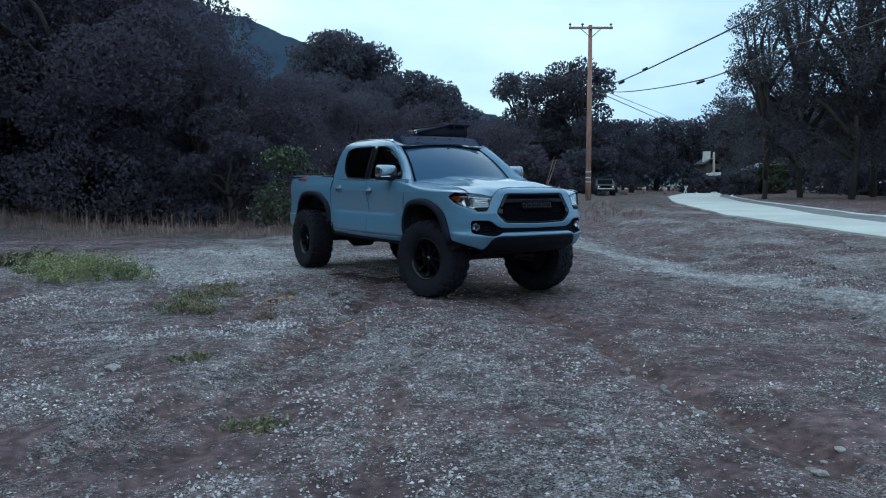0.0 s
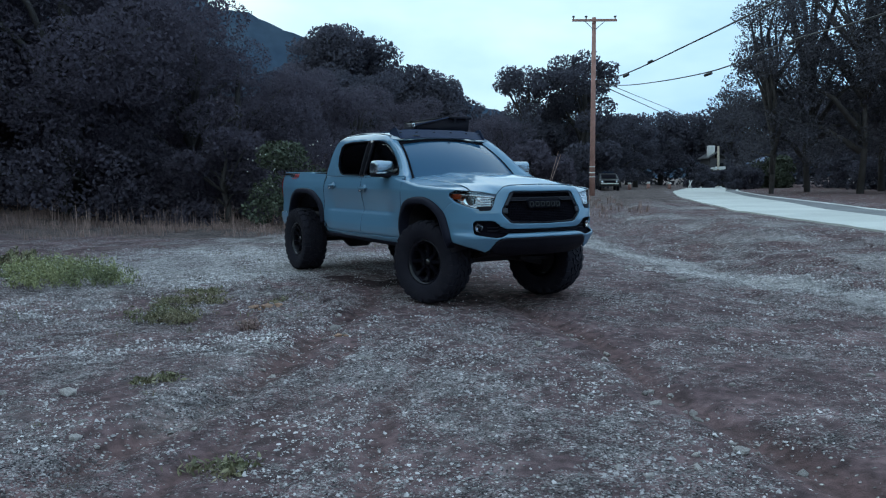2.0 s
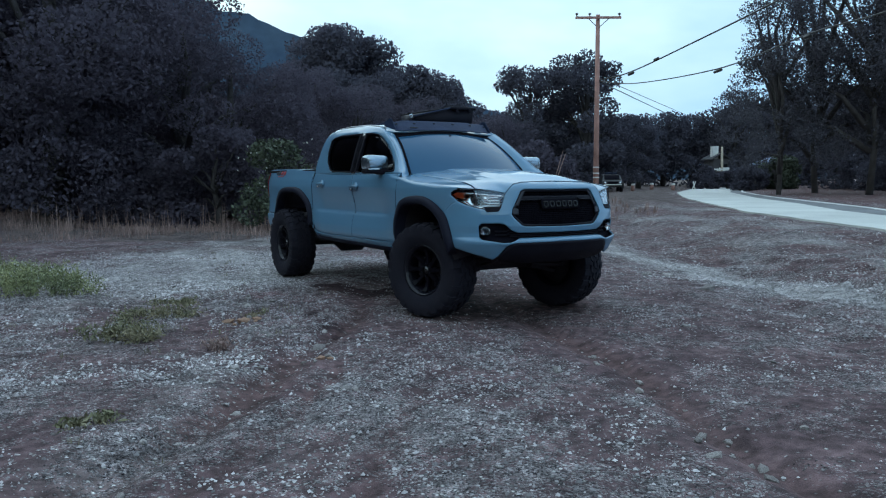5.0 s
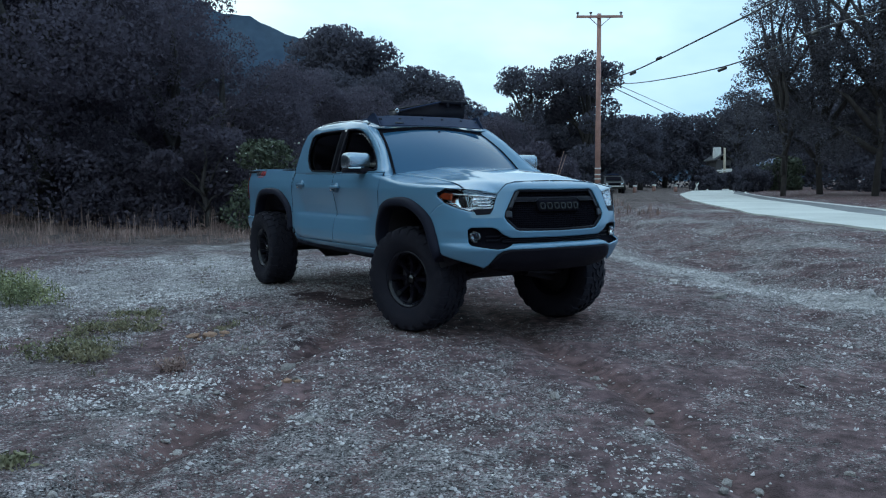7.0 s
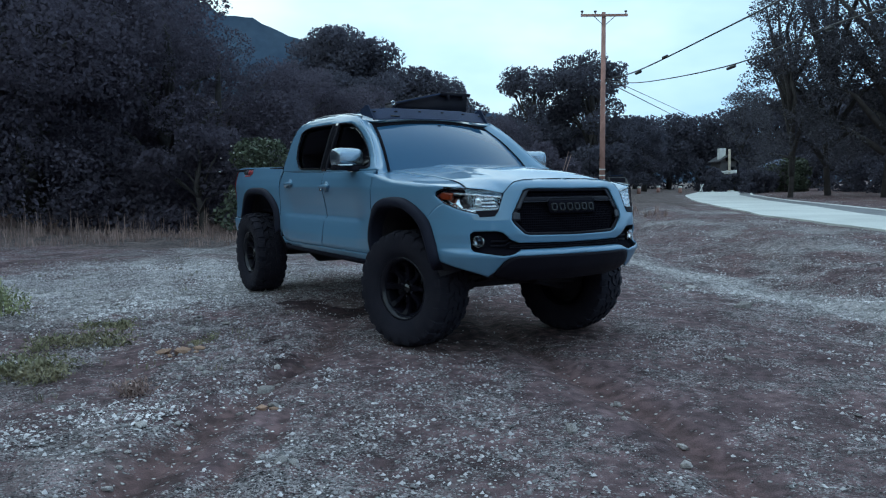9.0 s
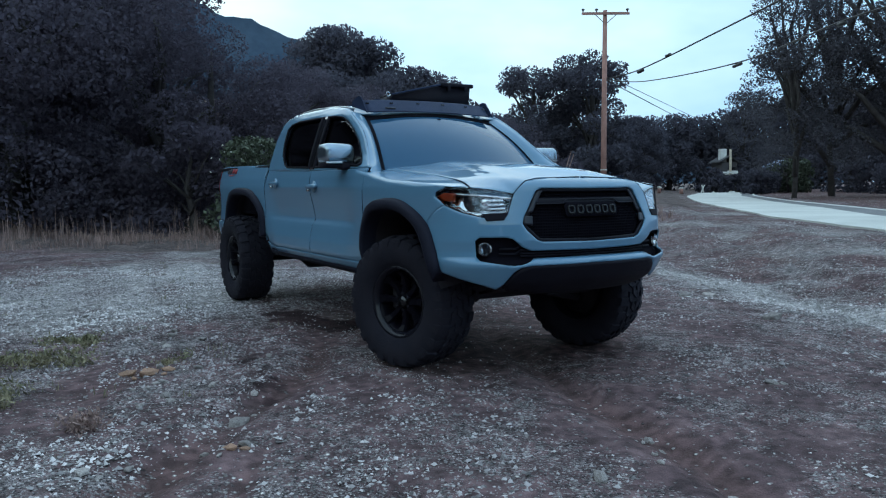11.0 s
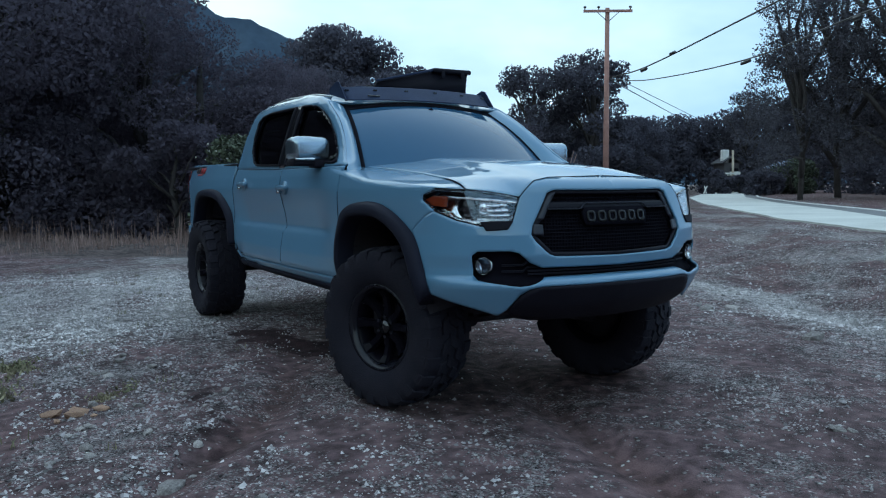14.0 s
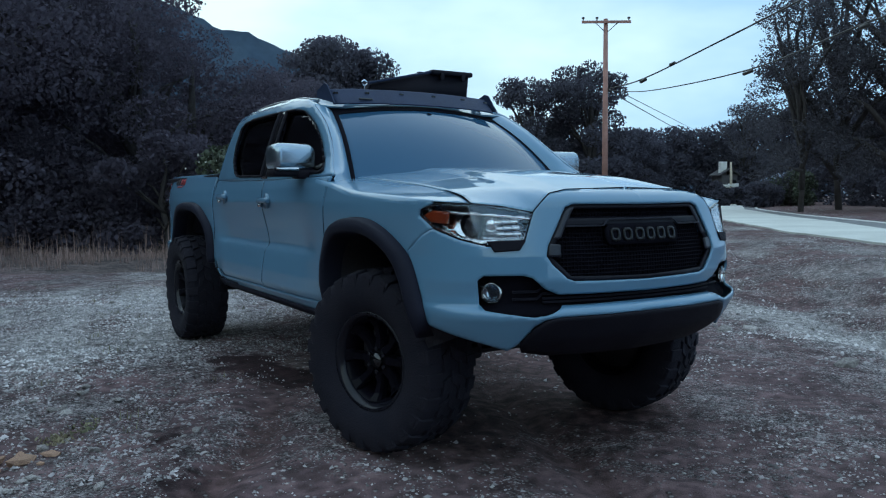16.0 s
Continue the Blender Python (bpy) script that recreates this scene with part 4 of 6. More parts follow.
def half_side(sg):
    M = (lambda p: p) if sg > 0 else mirrored
    def between(a, b):
        return [(p[0] * 0.5 + q[0] * 0.5, p[1] if i in (0, len(a) - 1) else p[1] * 0.5 + q[1] * 0.5) for i, (p, q) in enumerate(zip(a, b))]

    arch_f, arch_r = M(on_u(between(ARCH_F, FLARE_F))), M(on_u(between(ARCH_R, FLARE_R)))
    fender = M([(uy(0.365), 1.32), (uy(0.375), 1.30), (uy(0.39), 1.2), (uy(0.415), 1.0), (uy(0.415), 0.675), (uy(0.2), 0.6), (uy(-0.4), 0.7), (uy(-0.5), 0.85), (uy(-0.46), 1.012), (uy(-0.555), 1.088), (uy(-0.605), 1.112), (uy(-0.54), 1.165), (uy(-0.545), 1.19),
                (uy(-0.605), 1.217), (uw(0.772), 1.219), (uy(-0.6), 1.226), (uy(-0.3), 1.245), (uy(0.0), 1.262), (uy(0.2), 1.288)])
    panel("fender", skin, fender, [arch_f], 0.011, M_paint, truck, flip=True)
    # the rounded top of the fender, up to the bonnet's edge
    v, f = [], []
    ys = np.concatenate([np.linspace(-0.71, -0.5, 10), np.linspace(-0.45, 0.57, 30)])
    for y in ys:
        u = uy(max(y, -0.745))
        zt = float(np.interp(y, (-0.733, -0.6, -0.3, 0.0, 0.2, 0.365, 0.6), (1.217, 1.226, 1.245, 1.262, 1.288, 1.32, 1.345)))
        a = Vector(skin(sg * u, zt, 0.0008))
        b = Vector(bonnet_edge(y, sg))
        v.append(skin(sg * u, zt - (0.002 if y < -0.54 else 0.024), 0.0008))
        for k in np.linspace(0, 1, 7):
            th = k * math.pi / 2
            q = 0.5 * k + 0.5 * math.sin(th)
            v.append((a.x + (b.x - a.x) * (0.68 * k + 0.32 * (1 - math.cos(th))), a.y + (b.y - a.y) * k, a.z + (b.z - a.z) * q))
    for i in range(len(ys) - 1):
        for k in range(7):
            q = (8 * i + k, 8 * i + k + 1, 8 * i + k + 9, 8 * i + k + 8)
            f.append(q if sg > 0 else q[::-1])
    mesh_ob("fender_top", v, f, M_paint, truck, smooth=True)
    front_door = M([(uy(0.373), 1.352), (uy(0.383), 1.30), (uy(0.398), 1.2), (uy(0.423), 1.0), (uy(0.423), 0.69), (uy(1.415), 0.69), (uy(1.42), 1.0), (uy(1.43), 1.352)])
    panel("front_door", skin, front_door, [], 0.0115, M_paint, truck)
    rear_door = M([(uy(1.423), 0.69), (uy(1.428), 1.0), (uy(1.438), 1.352), (uy(2.50), 1.372), (uy(2.545), 1.2), (uy(2.545), 0.92), (uy(2.52), 0.80), (uy(2.47), 0.69)])
    panel("rear_door", skin, rear_door, [arch_r], 0.0115, M_paint, truck)
    rocker = M([(uy(0.40), 0.685), (uy(2.47), 0.685), (uy(2.52), 0.72), (uy(2.52), 0.655), (uy(2.45), 0.64), (uy(0.40), 0.625)])
    panel("rocker_panel", lambda u, z: skin(u, z, 0.004), rocker, [], 0.03, M_paint, truck)
    sill = M([(uy(0.45), 0.63), (uy(2.5), 0.645), (uy(2.5), 0.605), (uy(0.45), 0.59)])
    panel("sill_trim", lambda u, z: skin(u, z, 0.012), sill, [], 0.03, M_flare, truck, "dark sill trim")
    bed = M([(uy(2.557), 1.425), (uy(2.557), 0.92), (uy(2.53), 0.80), (uy(2.60), 0.6), (uy(3.7), 0.6), (uy(3.79), 0.86), (uy(4.2), 0.86), (PLAN_U[-1], 0.88), (PLAN_U[-1], 1.42), (uy(4.2), 1.437), (uy(3.9), 1.44)])
    panel("bed_side", skin, bed, [arch_r], 0.018, M_paint, truck)
    tail = M([(uy(3.80), 0.855), (uy(4.27), 0.855), (PLAN_U[-1], 0.86), (PLAN_U[-1], 0.68), (uy(4.2), 0.67), (uy(3.86), 0.70), (uy(3.79), 0.78)])
    panel("rear_bumper_corner", lambda u, z: skin(u, z, 0.02), tail, [], 0.03, M_paint, truck)
    lamp = M([(uy(4.24), 1.40), (PLAN_U[-1], 1.40), (PLAN_U[-1], 1.08), (uy(4.245), 1.08)])
    panel("tail_lamp", lambda u, z: skin(u, z, 0.01), lamp, [], 0.03, M_red, truck, "red tail lamp")
    # door handles
    for y, z in ((1.335, 1.228), (2.255, 1.255)):
        p = Vector(skin(sg * uy(y), z, 0.0))
        h = part("door_handle", box_bm((0.034, 0.19, 0.034), (p.x - 0.022 * sg, p.y, p.z), 0.014), M_paint, truck, "blue-grey pull handle")
        part("lock", disc_bm((p.x - 0.012 * sg, p.y + 0.075, p.z - 0.03), 0.012, 0.03), M_chrome, h)
        part("handle_cup", disc_bm((p.x - 0.001 * sg, p.y - 0.01, p.z - 0.004), 0.047, 0.012), M_paint, h)
    # wheel arch flares and liners
    for poly, arch, deep in ((FLARE_F, ARCH_F, 0.5), (FLARE_R, ARCH_R, 0.4)):
        o = spline(on_u(poly), 8)
        a = spline(on_u([arch[0]] + arch[1:]), 8)
        n = 56
        q = np.linspace(0, 1, n)

        def along(c):
            L = np.concatenate([[0], np.cumsum(np.linalg.norm(np.diff(c, axis=0), axis=1))])
            return np.stack([np.interp(q * L[-1], L, c[:, 0]), np.interp(q * L[-1], L, c[:, 1])], 1)

        a[:, 1] = np.maximum(a[:, 1], o[0][1] - 0.01)
        O, A_ = along(o), along(a)
        rings = [(0.0, 0.003), (0.04, 0.022), (0.2, 0.042), (0.75, 0.05), (0.95, 0.044), (1.0, 0.03), (1.02, -0.06)]
        v, f = [], []
        for i in range(n):
            for k, off in rings:
                b = O[i] * (1 - k) + A_[i] * k
                v.append(skin(sg * b[0], b[1], off))
        m = len(rings)
        for i in range(n - 1):
            for k in range(m - 1):
                f.append((m * i + k, m * i + k + 1, m * i + m + k + 1, m * i + m + k))
        f += [tuple(range(m)), tuple(range(m * (n - 1), m * n))]
        bm = bmesh.new()
        vs = [bm.verts.new(p) for p in v]
        for q4 in f:
            bm.faces.new([vs[i] for i in q4])
        part("wheel_arch_flare", bm, M_flare, truck, "dark grey plastic wheel arch flare")
        full = along(spline(on_u(arch), 8))
        v, f = [], []
        for b in full:
            for off in (-0.004, -0.25, -deep):
                v.append(skin(sg * b[0], b[1] + (0.03 if off < -0.1 else 0.0), off))
        for i in range(n - 1):
            for k in range(2):
                f.append((3 * i + k, 3 * i + k + 1, 3 * i + k + 4, 3 * i + k + 3))
        f.append(tuple(3 * i + 2 for i in range(n)))
        mesh_ob("arch_liner", v, f, M_under, truck, "black inner arch liner", True)
    # graphic on the bed: plain bars
    for y0, y1, z0, z1, m_ in ((3.86, 3.80, 1.365, 1.415, M_decal_k), (3.785, 3.70, 1.362, 1.413, M_decal_k), (3.68, 3.60, 1.36, 1.41, M_decal_r), (3.585, 3.50, 1.357, 1.408, M_decal_r), (3.78, 3.56, 1.338, 1.352, M_decal_r)):
        panel("side_graphic", lambda u, z: skin(u, z, 0.003), M([(uy(y0), z0), (uy(y1), z0), (uy(y1) - 0.01, z1), (uy(y0) - 0.01, z1)]), [], 0.03, m_, truck, "dark and red block graphic", thick=0.001)


def box_bm(size, at, bevel=0.0, rot=None, seg=2):
    bm = bmesh.new()
    m = Matrix.Translation(at) @ (rot or Matrix()) @ Matrix.Diagonal((*size, 1))
    bmesh.ops.create_cube(bm, size=1.0, matrix=m)
    if bevel:
        bmesh.ops.bevel(bm, geom=bm.edges[:], offset=bevel, segments=seg, affect="EDGES", profile=0.6)
    return bm


def disc_bm(at, r, depth, axis="X", sides=20, r2=None):
    bm = bmesh.new()
    rot = {"X": Matrix.Rotation(radians(90), 4, "Y"), "Y": Matrix.Rotation(radians(90), 4, "X"), "Z": Matrix()}[axis]
    bmesh.ops.create_cone(bm, cap_ends=True, segments=sides, radius1=r, radius2=r2 or r, depth=depth, matrix=Matrix.Translation(at) @ rot)
    return bm


# ---- bonnet ----
FRONT = np.array([(abs(p[0]), p[1] + 0.006, p[2]) for p in (skin(u, z) for u, z in NOSE[:5] + [(uw(0.60), 1.192), (uw(0.66), 1.205), (uw(0.72), 1.213), (uw(0.767), 1.219)])])


def bonnet_base(a, y):
    zc = float(np.interp(y, (-0.955, -0.88, -0.83, -0.75, -0.5, -0.2, 0.2, 0.55), (1.262, 1.279, 1.289, 1.303, 1.335, 1.368, 1.395, 1.41)))
    crown = 0.016 * (1 - float(smooth01(0.28, 0.42, a + 0.05 * (y + 0.2)))) * float(smooth01(-0.85, -0.45, y))
    side = float(np.interp(y, (-0.75, 0.5), (0.082, 0.062))) * (a / 0.76) ** 2.4
    return zc - side + crown - 0.012


def bonnet_z(w, y):
    """The bonnet's height; its front rolls down to the nose and the lamps."""
    a = abs(w)
    yf, zf = float(np.interp(a, FRONT[:, 0], FRONT[:, 1])), float(np.interp(a, FRONT[:, 0], FRONT[:, 2]))
    k = 1 - min(max((y - yf) / 0.26, 0.0), 1.0)
    return bonnet_base(a, y) + (zf - 0.002 - bonnet_base(a, yf)) * k ** 2.2


def bonnet_half(y):
    return float(np.interp(y, (-0.76, -0.68, -0.6, -0.45, 0.0, 0.5), (0.765, 0.73, 0.706, 0.69, 0.684, 0.68)))


def bonnet_edge(y, sg):
    w = bonnet_half(y) + 0.006
    return (-sg * w, y, bonnet_z(w, y) - 0.002)


BONNET = [(p[0], p[1]) for p in FRONT] + [(0.727, -0.68), (0.703, -0.6), (0.687, -0.45), (0.681, 0.0), (0.677, 0.52), (0.62, 0.49), (0.5, 0.45), (0.25, 0.40), (0, 0.375)]
panel("bonnet", lambda a, b: (a, b, bonnet_z(a, b)), both(BONNET), [], 0.015, M_paint, truck, "blue-grey bonnet with raised centre", flip=False)
cowl = [(0, 0.33), (0.5, 0.39), (0.72, 0.45), (0.72, 0.60), (0, 0.55)]
panel("cowl", lambda a, b: (a, b, 1.368 - 0.09 * abs(a) ** 2), both(cowl), [], 0.05, M_plastic, truck, "black plastic cowl")


# thin dark gaps between panels, and the raised line across the grille
for sg in (1, -1):
    gap = [(-sg * x, y - 0.004, z + 0.001) for x, y, z in FRONT[:5]]
    v, f = tube(gap, [0.003] * len(gap), 5)
    mesh_ob("panel_gap", v, f, M_mesh, truck)
    gap = [(-sg * (bonnet_half(y) + 0.002), y, bonnet_z(bonnet_half(y), y) + 0.0015) for y in np.linspace(-0.72, -0.42, 9)]
    v, f = tube(gap, [0.0034] * 6 + [0.0028, 0.002, 0.001], 5)
    mesh_ob("panel_gap", v, f, M_mesh, truck)
    for ys in ((0.394, 0.419, 0.419), (1.434, 1.424, 1.419), (2.551, 2.551, 2.55)):
        gap = [skin(sg * uy(float(np.interp(z, (0.8, 1.0, 1.25), ys[::-1]))), z, -0.0005) for z in np.linspace(0.72 if ys[0] < 2 else 0.94, 1.34, 14)]
        v, f = tube(gap, [0.0016] * 14, 4)
        mesh_ob("panel_gap", v, f, M_mesh, truck)
us = np.linspace(-uw(0.40), uw(0.40), 41)
v, f = tube([skin(u, 1.118 + 0.026 * (1 - float(smooth01(0.19, 0.225, abs(u)))), -0.004) for u in us], [0.0038] * 41, 5)
mesh_ob("grille_line", v, f, M_facet, gr, "thin raised grille line")


# ---- cab above the belt ----
def cab_w(z, y=2.0):
    """Half width of the cab: it narrows upwards, more so at the windscreen."""
    k = float(smooth01(0.5, 1.6, y))
    a = float(np.interp(z, (1.34, 1.36, 1.45, 1.55, 1.65, 1.72, 1.78, 1.83, 1.865, 1.90), (0.866, 0.845, 0.79, 0.742, 0.70, 0.672, 0.647, 0.615, 0.575, 0.51)))
    b = float(np.interp(z, (1.34, 1.40, 1.50, 1.62, 1.72, 1.78, 1.83, 1.865, 1.90), (0.870, 0.858, 0.828, 0.788, 0.752, 0.725, 0.685, 0.635, 0.56)))
    return a + (b - a) * k


def cab_skin(sg, off=0.0):
    def fn(y, z):
        curve = 0.02 * float(smooth01(2.2, 2.6, y))
        return (-sg * (cab_w(z, y) + off - curve), y, z)
    return fn


CAB = [(0.375, 1.35), (0.47, 1.40), (0.655, 1.55), (0.80, 1.655), (0.945, 1.738), (1.05, 1.79), (1.17, 1.83), (1.5, 1.868), (2.0, 1.885), (2.36, 1.872), (2.47, 1.82), (2.53, 1.66), (2.555, 1.375), (2.5, 1.37), (1.43, 1.352)]
WIN_F = [(0.59, 1.365), (0.55, 1.378), (0.575, 1.405), (0.755, 1.55), (0.90, 1.65), (1.02, 1.715), (1.14, 1.762), (1.26, 1.778), (1.395, 1.782), (1.385, 1.372)]
WIN_R = [(1.47, 1.372), (1.48, 1.782), (2.03, 1.785), (2.19, 1.77), (2.25, 1.735), (2.235, 1.6), (2.175, 1.49), (2.07, 1.41), (2.0, 1.385)]
for sg in (1, -1):
    fl = sg < 0
    panel("cab_side", cab_skin(sg), CAB, [WIN_F, WIN_R], 0.016, M_paint, truck, flip=fl)
    for nm, win in (("front_side_window", WIN_F), ("rear_side_window", WIN_R)):
        g = panel(nm, cab_skin(sg, -0.016), win, [], 0.03, M_tint, truck, "dark tinted side glass", thick=0.005, flip=fl)
        c = np.array(win).mean(0)
        inner = [tuple(c + (np.array(p) - c) * 0.95) for p in win]
        panel("window_seal", cab_skin(sg, 0.002), win, [inner], 0.011, M_plastic, g, "black window seal", thick=0.02, flip=fl)
    pil = [(1.375, 1.36), (1.38, 1.785), (1.487, 1.785), (1.478, 1.36)]
    panel("door_pillar_trim", cab_skin(sg, 0.003), pil, [], 0.03, M_gloss, truck, "black pillar trim", flip=fl)

# windscreen, its pillars, roof, back of the cab
WIN_BASE = lambda k: (0.70 * k, 0.53 - 0.15 * (1 - k * k), 1.398 - 0.022 * k * k)
WIN_TOP = lambda k: (0.575 * k, 1.045 - 0.075 * (1 - k * k), 1.762 + 0.035 * (1 - k * k))


def screen(k, t, off=0.0):
    a, b = Vector(WIN_BASE(k)), Vector(WIN_TOP(k))
    p = a.lerp(b, t)
    return (p.x, p.y - off * 0.5 - 0.018 * math.sin(math.pi * t), p.z + off + 0.02 * math.sin(math.pi * t))


panel("windscreen", lambda k, t: screen(k, t), [(-1, -0.12), (1, -0.12), (1, 1), (-1, 1)], [], 0.06, M_wind_sky, truck, "large raked windscreen", thick=0.006, flip=False)
panel("screen_border", lambda k, t: screen(k, t, 0.004), [(-1.01, -0.13), (1.01, -0.13), (1.01, 1.02), (-1.01, 1.02)], [[(-0.975, -0.1), (0.975, -0.1), (0.965, 0.90), (0.5, 0.925), (0, 0.932), (-0.5, 0.925), (-0.965, 0.90)]], 0.025, M_mesh, truck, "black screen border", thick=0.003, flip=False)
part("rain_sensor", disc_bm(screen(0.0, 0.86, -0.012), 0.022, 0.014, "Y"), M_mesh, truck)
front_line = [(0.34, 1.29), (0.375, 1.35), (0.47, 1.40), (0.655, 1.55), (0.80, 1.655), (0.945, 1.738), (1.05, 1.79)]
for sg in (1, -1):
    v, f = [], []
    pts = spline(front_line, 6)
    n = len(pts)
    for i, (y, z) in enumerate(pts):
        t = (i - 6) / (n - 7)
        a = Vector(cab_skin(sg)(y, z))
        b = Vector(screen(-sg * 1.0, t))
        for k in np.linspace(0, 1, 6):
            p = a.lerp(b, k)
            bow = 0.022 * math.sin(math.pi * k)
            v.append((p.x - sg * bow * 0.25, p.y - bow * 0.7, p.z + bow * 0.3))
    for i in range(n - 1):
        for k in range(5):
            q = (6 * i + k, 6 * i + k + 1, 6 * i + k + 7, 6 * i + k + 6)
            f.append(q[::-1] if sg > 0 else q)
    ob = mesh_ob("windscreen_pillar", v, f, M_paint, truck, smooth=True)


def roof(a, t):
    """a: across, -1 to 1; t: 0 at the windscreen, 1 at the back."""
    y = 1.05 + 1.42 * t
    zr = float(np.interp(y, (1.05, 1.17, 1.5, 2.0, 2.36, 2.47), (1.79, 1.83, 1.868, 1.885, 1.872, 1.82)))
    w = cab_w(zr, y)
    k = abs(a)
    x0, y0, z0 = 0.60 * a, 1.045 - 0.075 * (1 - k * k), 1.767 + 0.035 * (1 - k * k)
    blend = float(smooth01(0.0, 0.16, t))
    z1 = zr + 0.045 * (1 - k ** 3)
    f_ = k ** 6
    return (x0 + (w * a - x0) * max(blend, f_), y0 + (2.47 - y0) * t + (y - y0 - (2.47 - y0) * t) * f_, z0 + (z1 - z0) * max(blend, f_))


panel("roof", roof, [(-1, 0), (1, 0), (1, 1), (-1, 1)], [], 0.034, M_paint, truck, "blue-grey cab roof", flip=False)
panel("headliner", lambda a, t: (roof(a, t)[0] * 0.97, roof(a, t)[1], roof(a, t)[2] - 0.03), [(-1, 0.03), (1, 0.03), (1, 1), (-1, 1)], [], 0.1, M_seat, truck, flip=False)
# roof channels; their bright metal stands in for the roofline's white highlight
for sg in (1, -1):
    v, f = tube([(-sg * 0.60, y, float(np.interp(y, (1.2, 1.45, 2.0, 2.36), (1.84, 1.876, 1.896, 1.883)))) for y in np.linspace(1.2, 2.36, 12)], [0.011] * 12, 6)
    mesh_ob("roof_channel", v, f, M_satin, truck, "roof channel strip, brightened as the roofline highlight", True)
panel("cab_back", lambda a, z: (a * (cab_w(z, 2.5) - 0.02), 2.56 - 0.25 * max(0, z - 1.4), z), [(-1, 0.75), (1, 0.75), (1, 1.84), (-1, 1.84)], [[(-0.7, 1.45), (0.7, 1.45), (0.66, 1.76), (-0.66, 1.76)]], 0.05, M_paint, truck)
panel("rear_window", lambda a, z: (a * (cab_w(z, 2.5) - 0.02), 2.555 - 0.25 * max(0, z - 1.4), z), [(-0.7, 1.45), (0.7, 1.45), (0.66, 1.76), (-0.66, 1.76)], [], 0.06, M_tint, truck, thick=0.005)
half_side(1)
half_side(-1)
part("tailgate", box_bm((1.50, 0.06, 0.56), (0, 4.26, 1.15), 0.02), M_paint, truck)
part("rear_bumper", box_bm((1.62, 0.14, 0.18), (0, 4.30, 0.76), 0.03), M_chrome, truck, "chrome rear bumper")
part("bed_floor", box_bm((1.56, 1.66, 0.05), (0, 3.41, 0.97)), M_plastic, truck)
for sg in (1, -1):
    part("bed_rail", box_bm((0.10, 1.68, 0.03), (-sg * 0.81, 3.38, 1.41), 0.012), M_plastic, truck, "black bed rail cap")
    part("bed_inner_wall", box_bm((0.03, 1.66, 0.45), (-sg * 0.77, 3.41, 1.2)), M_plastic, truck)

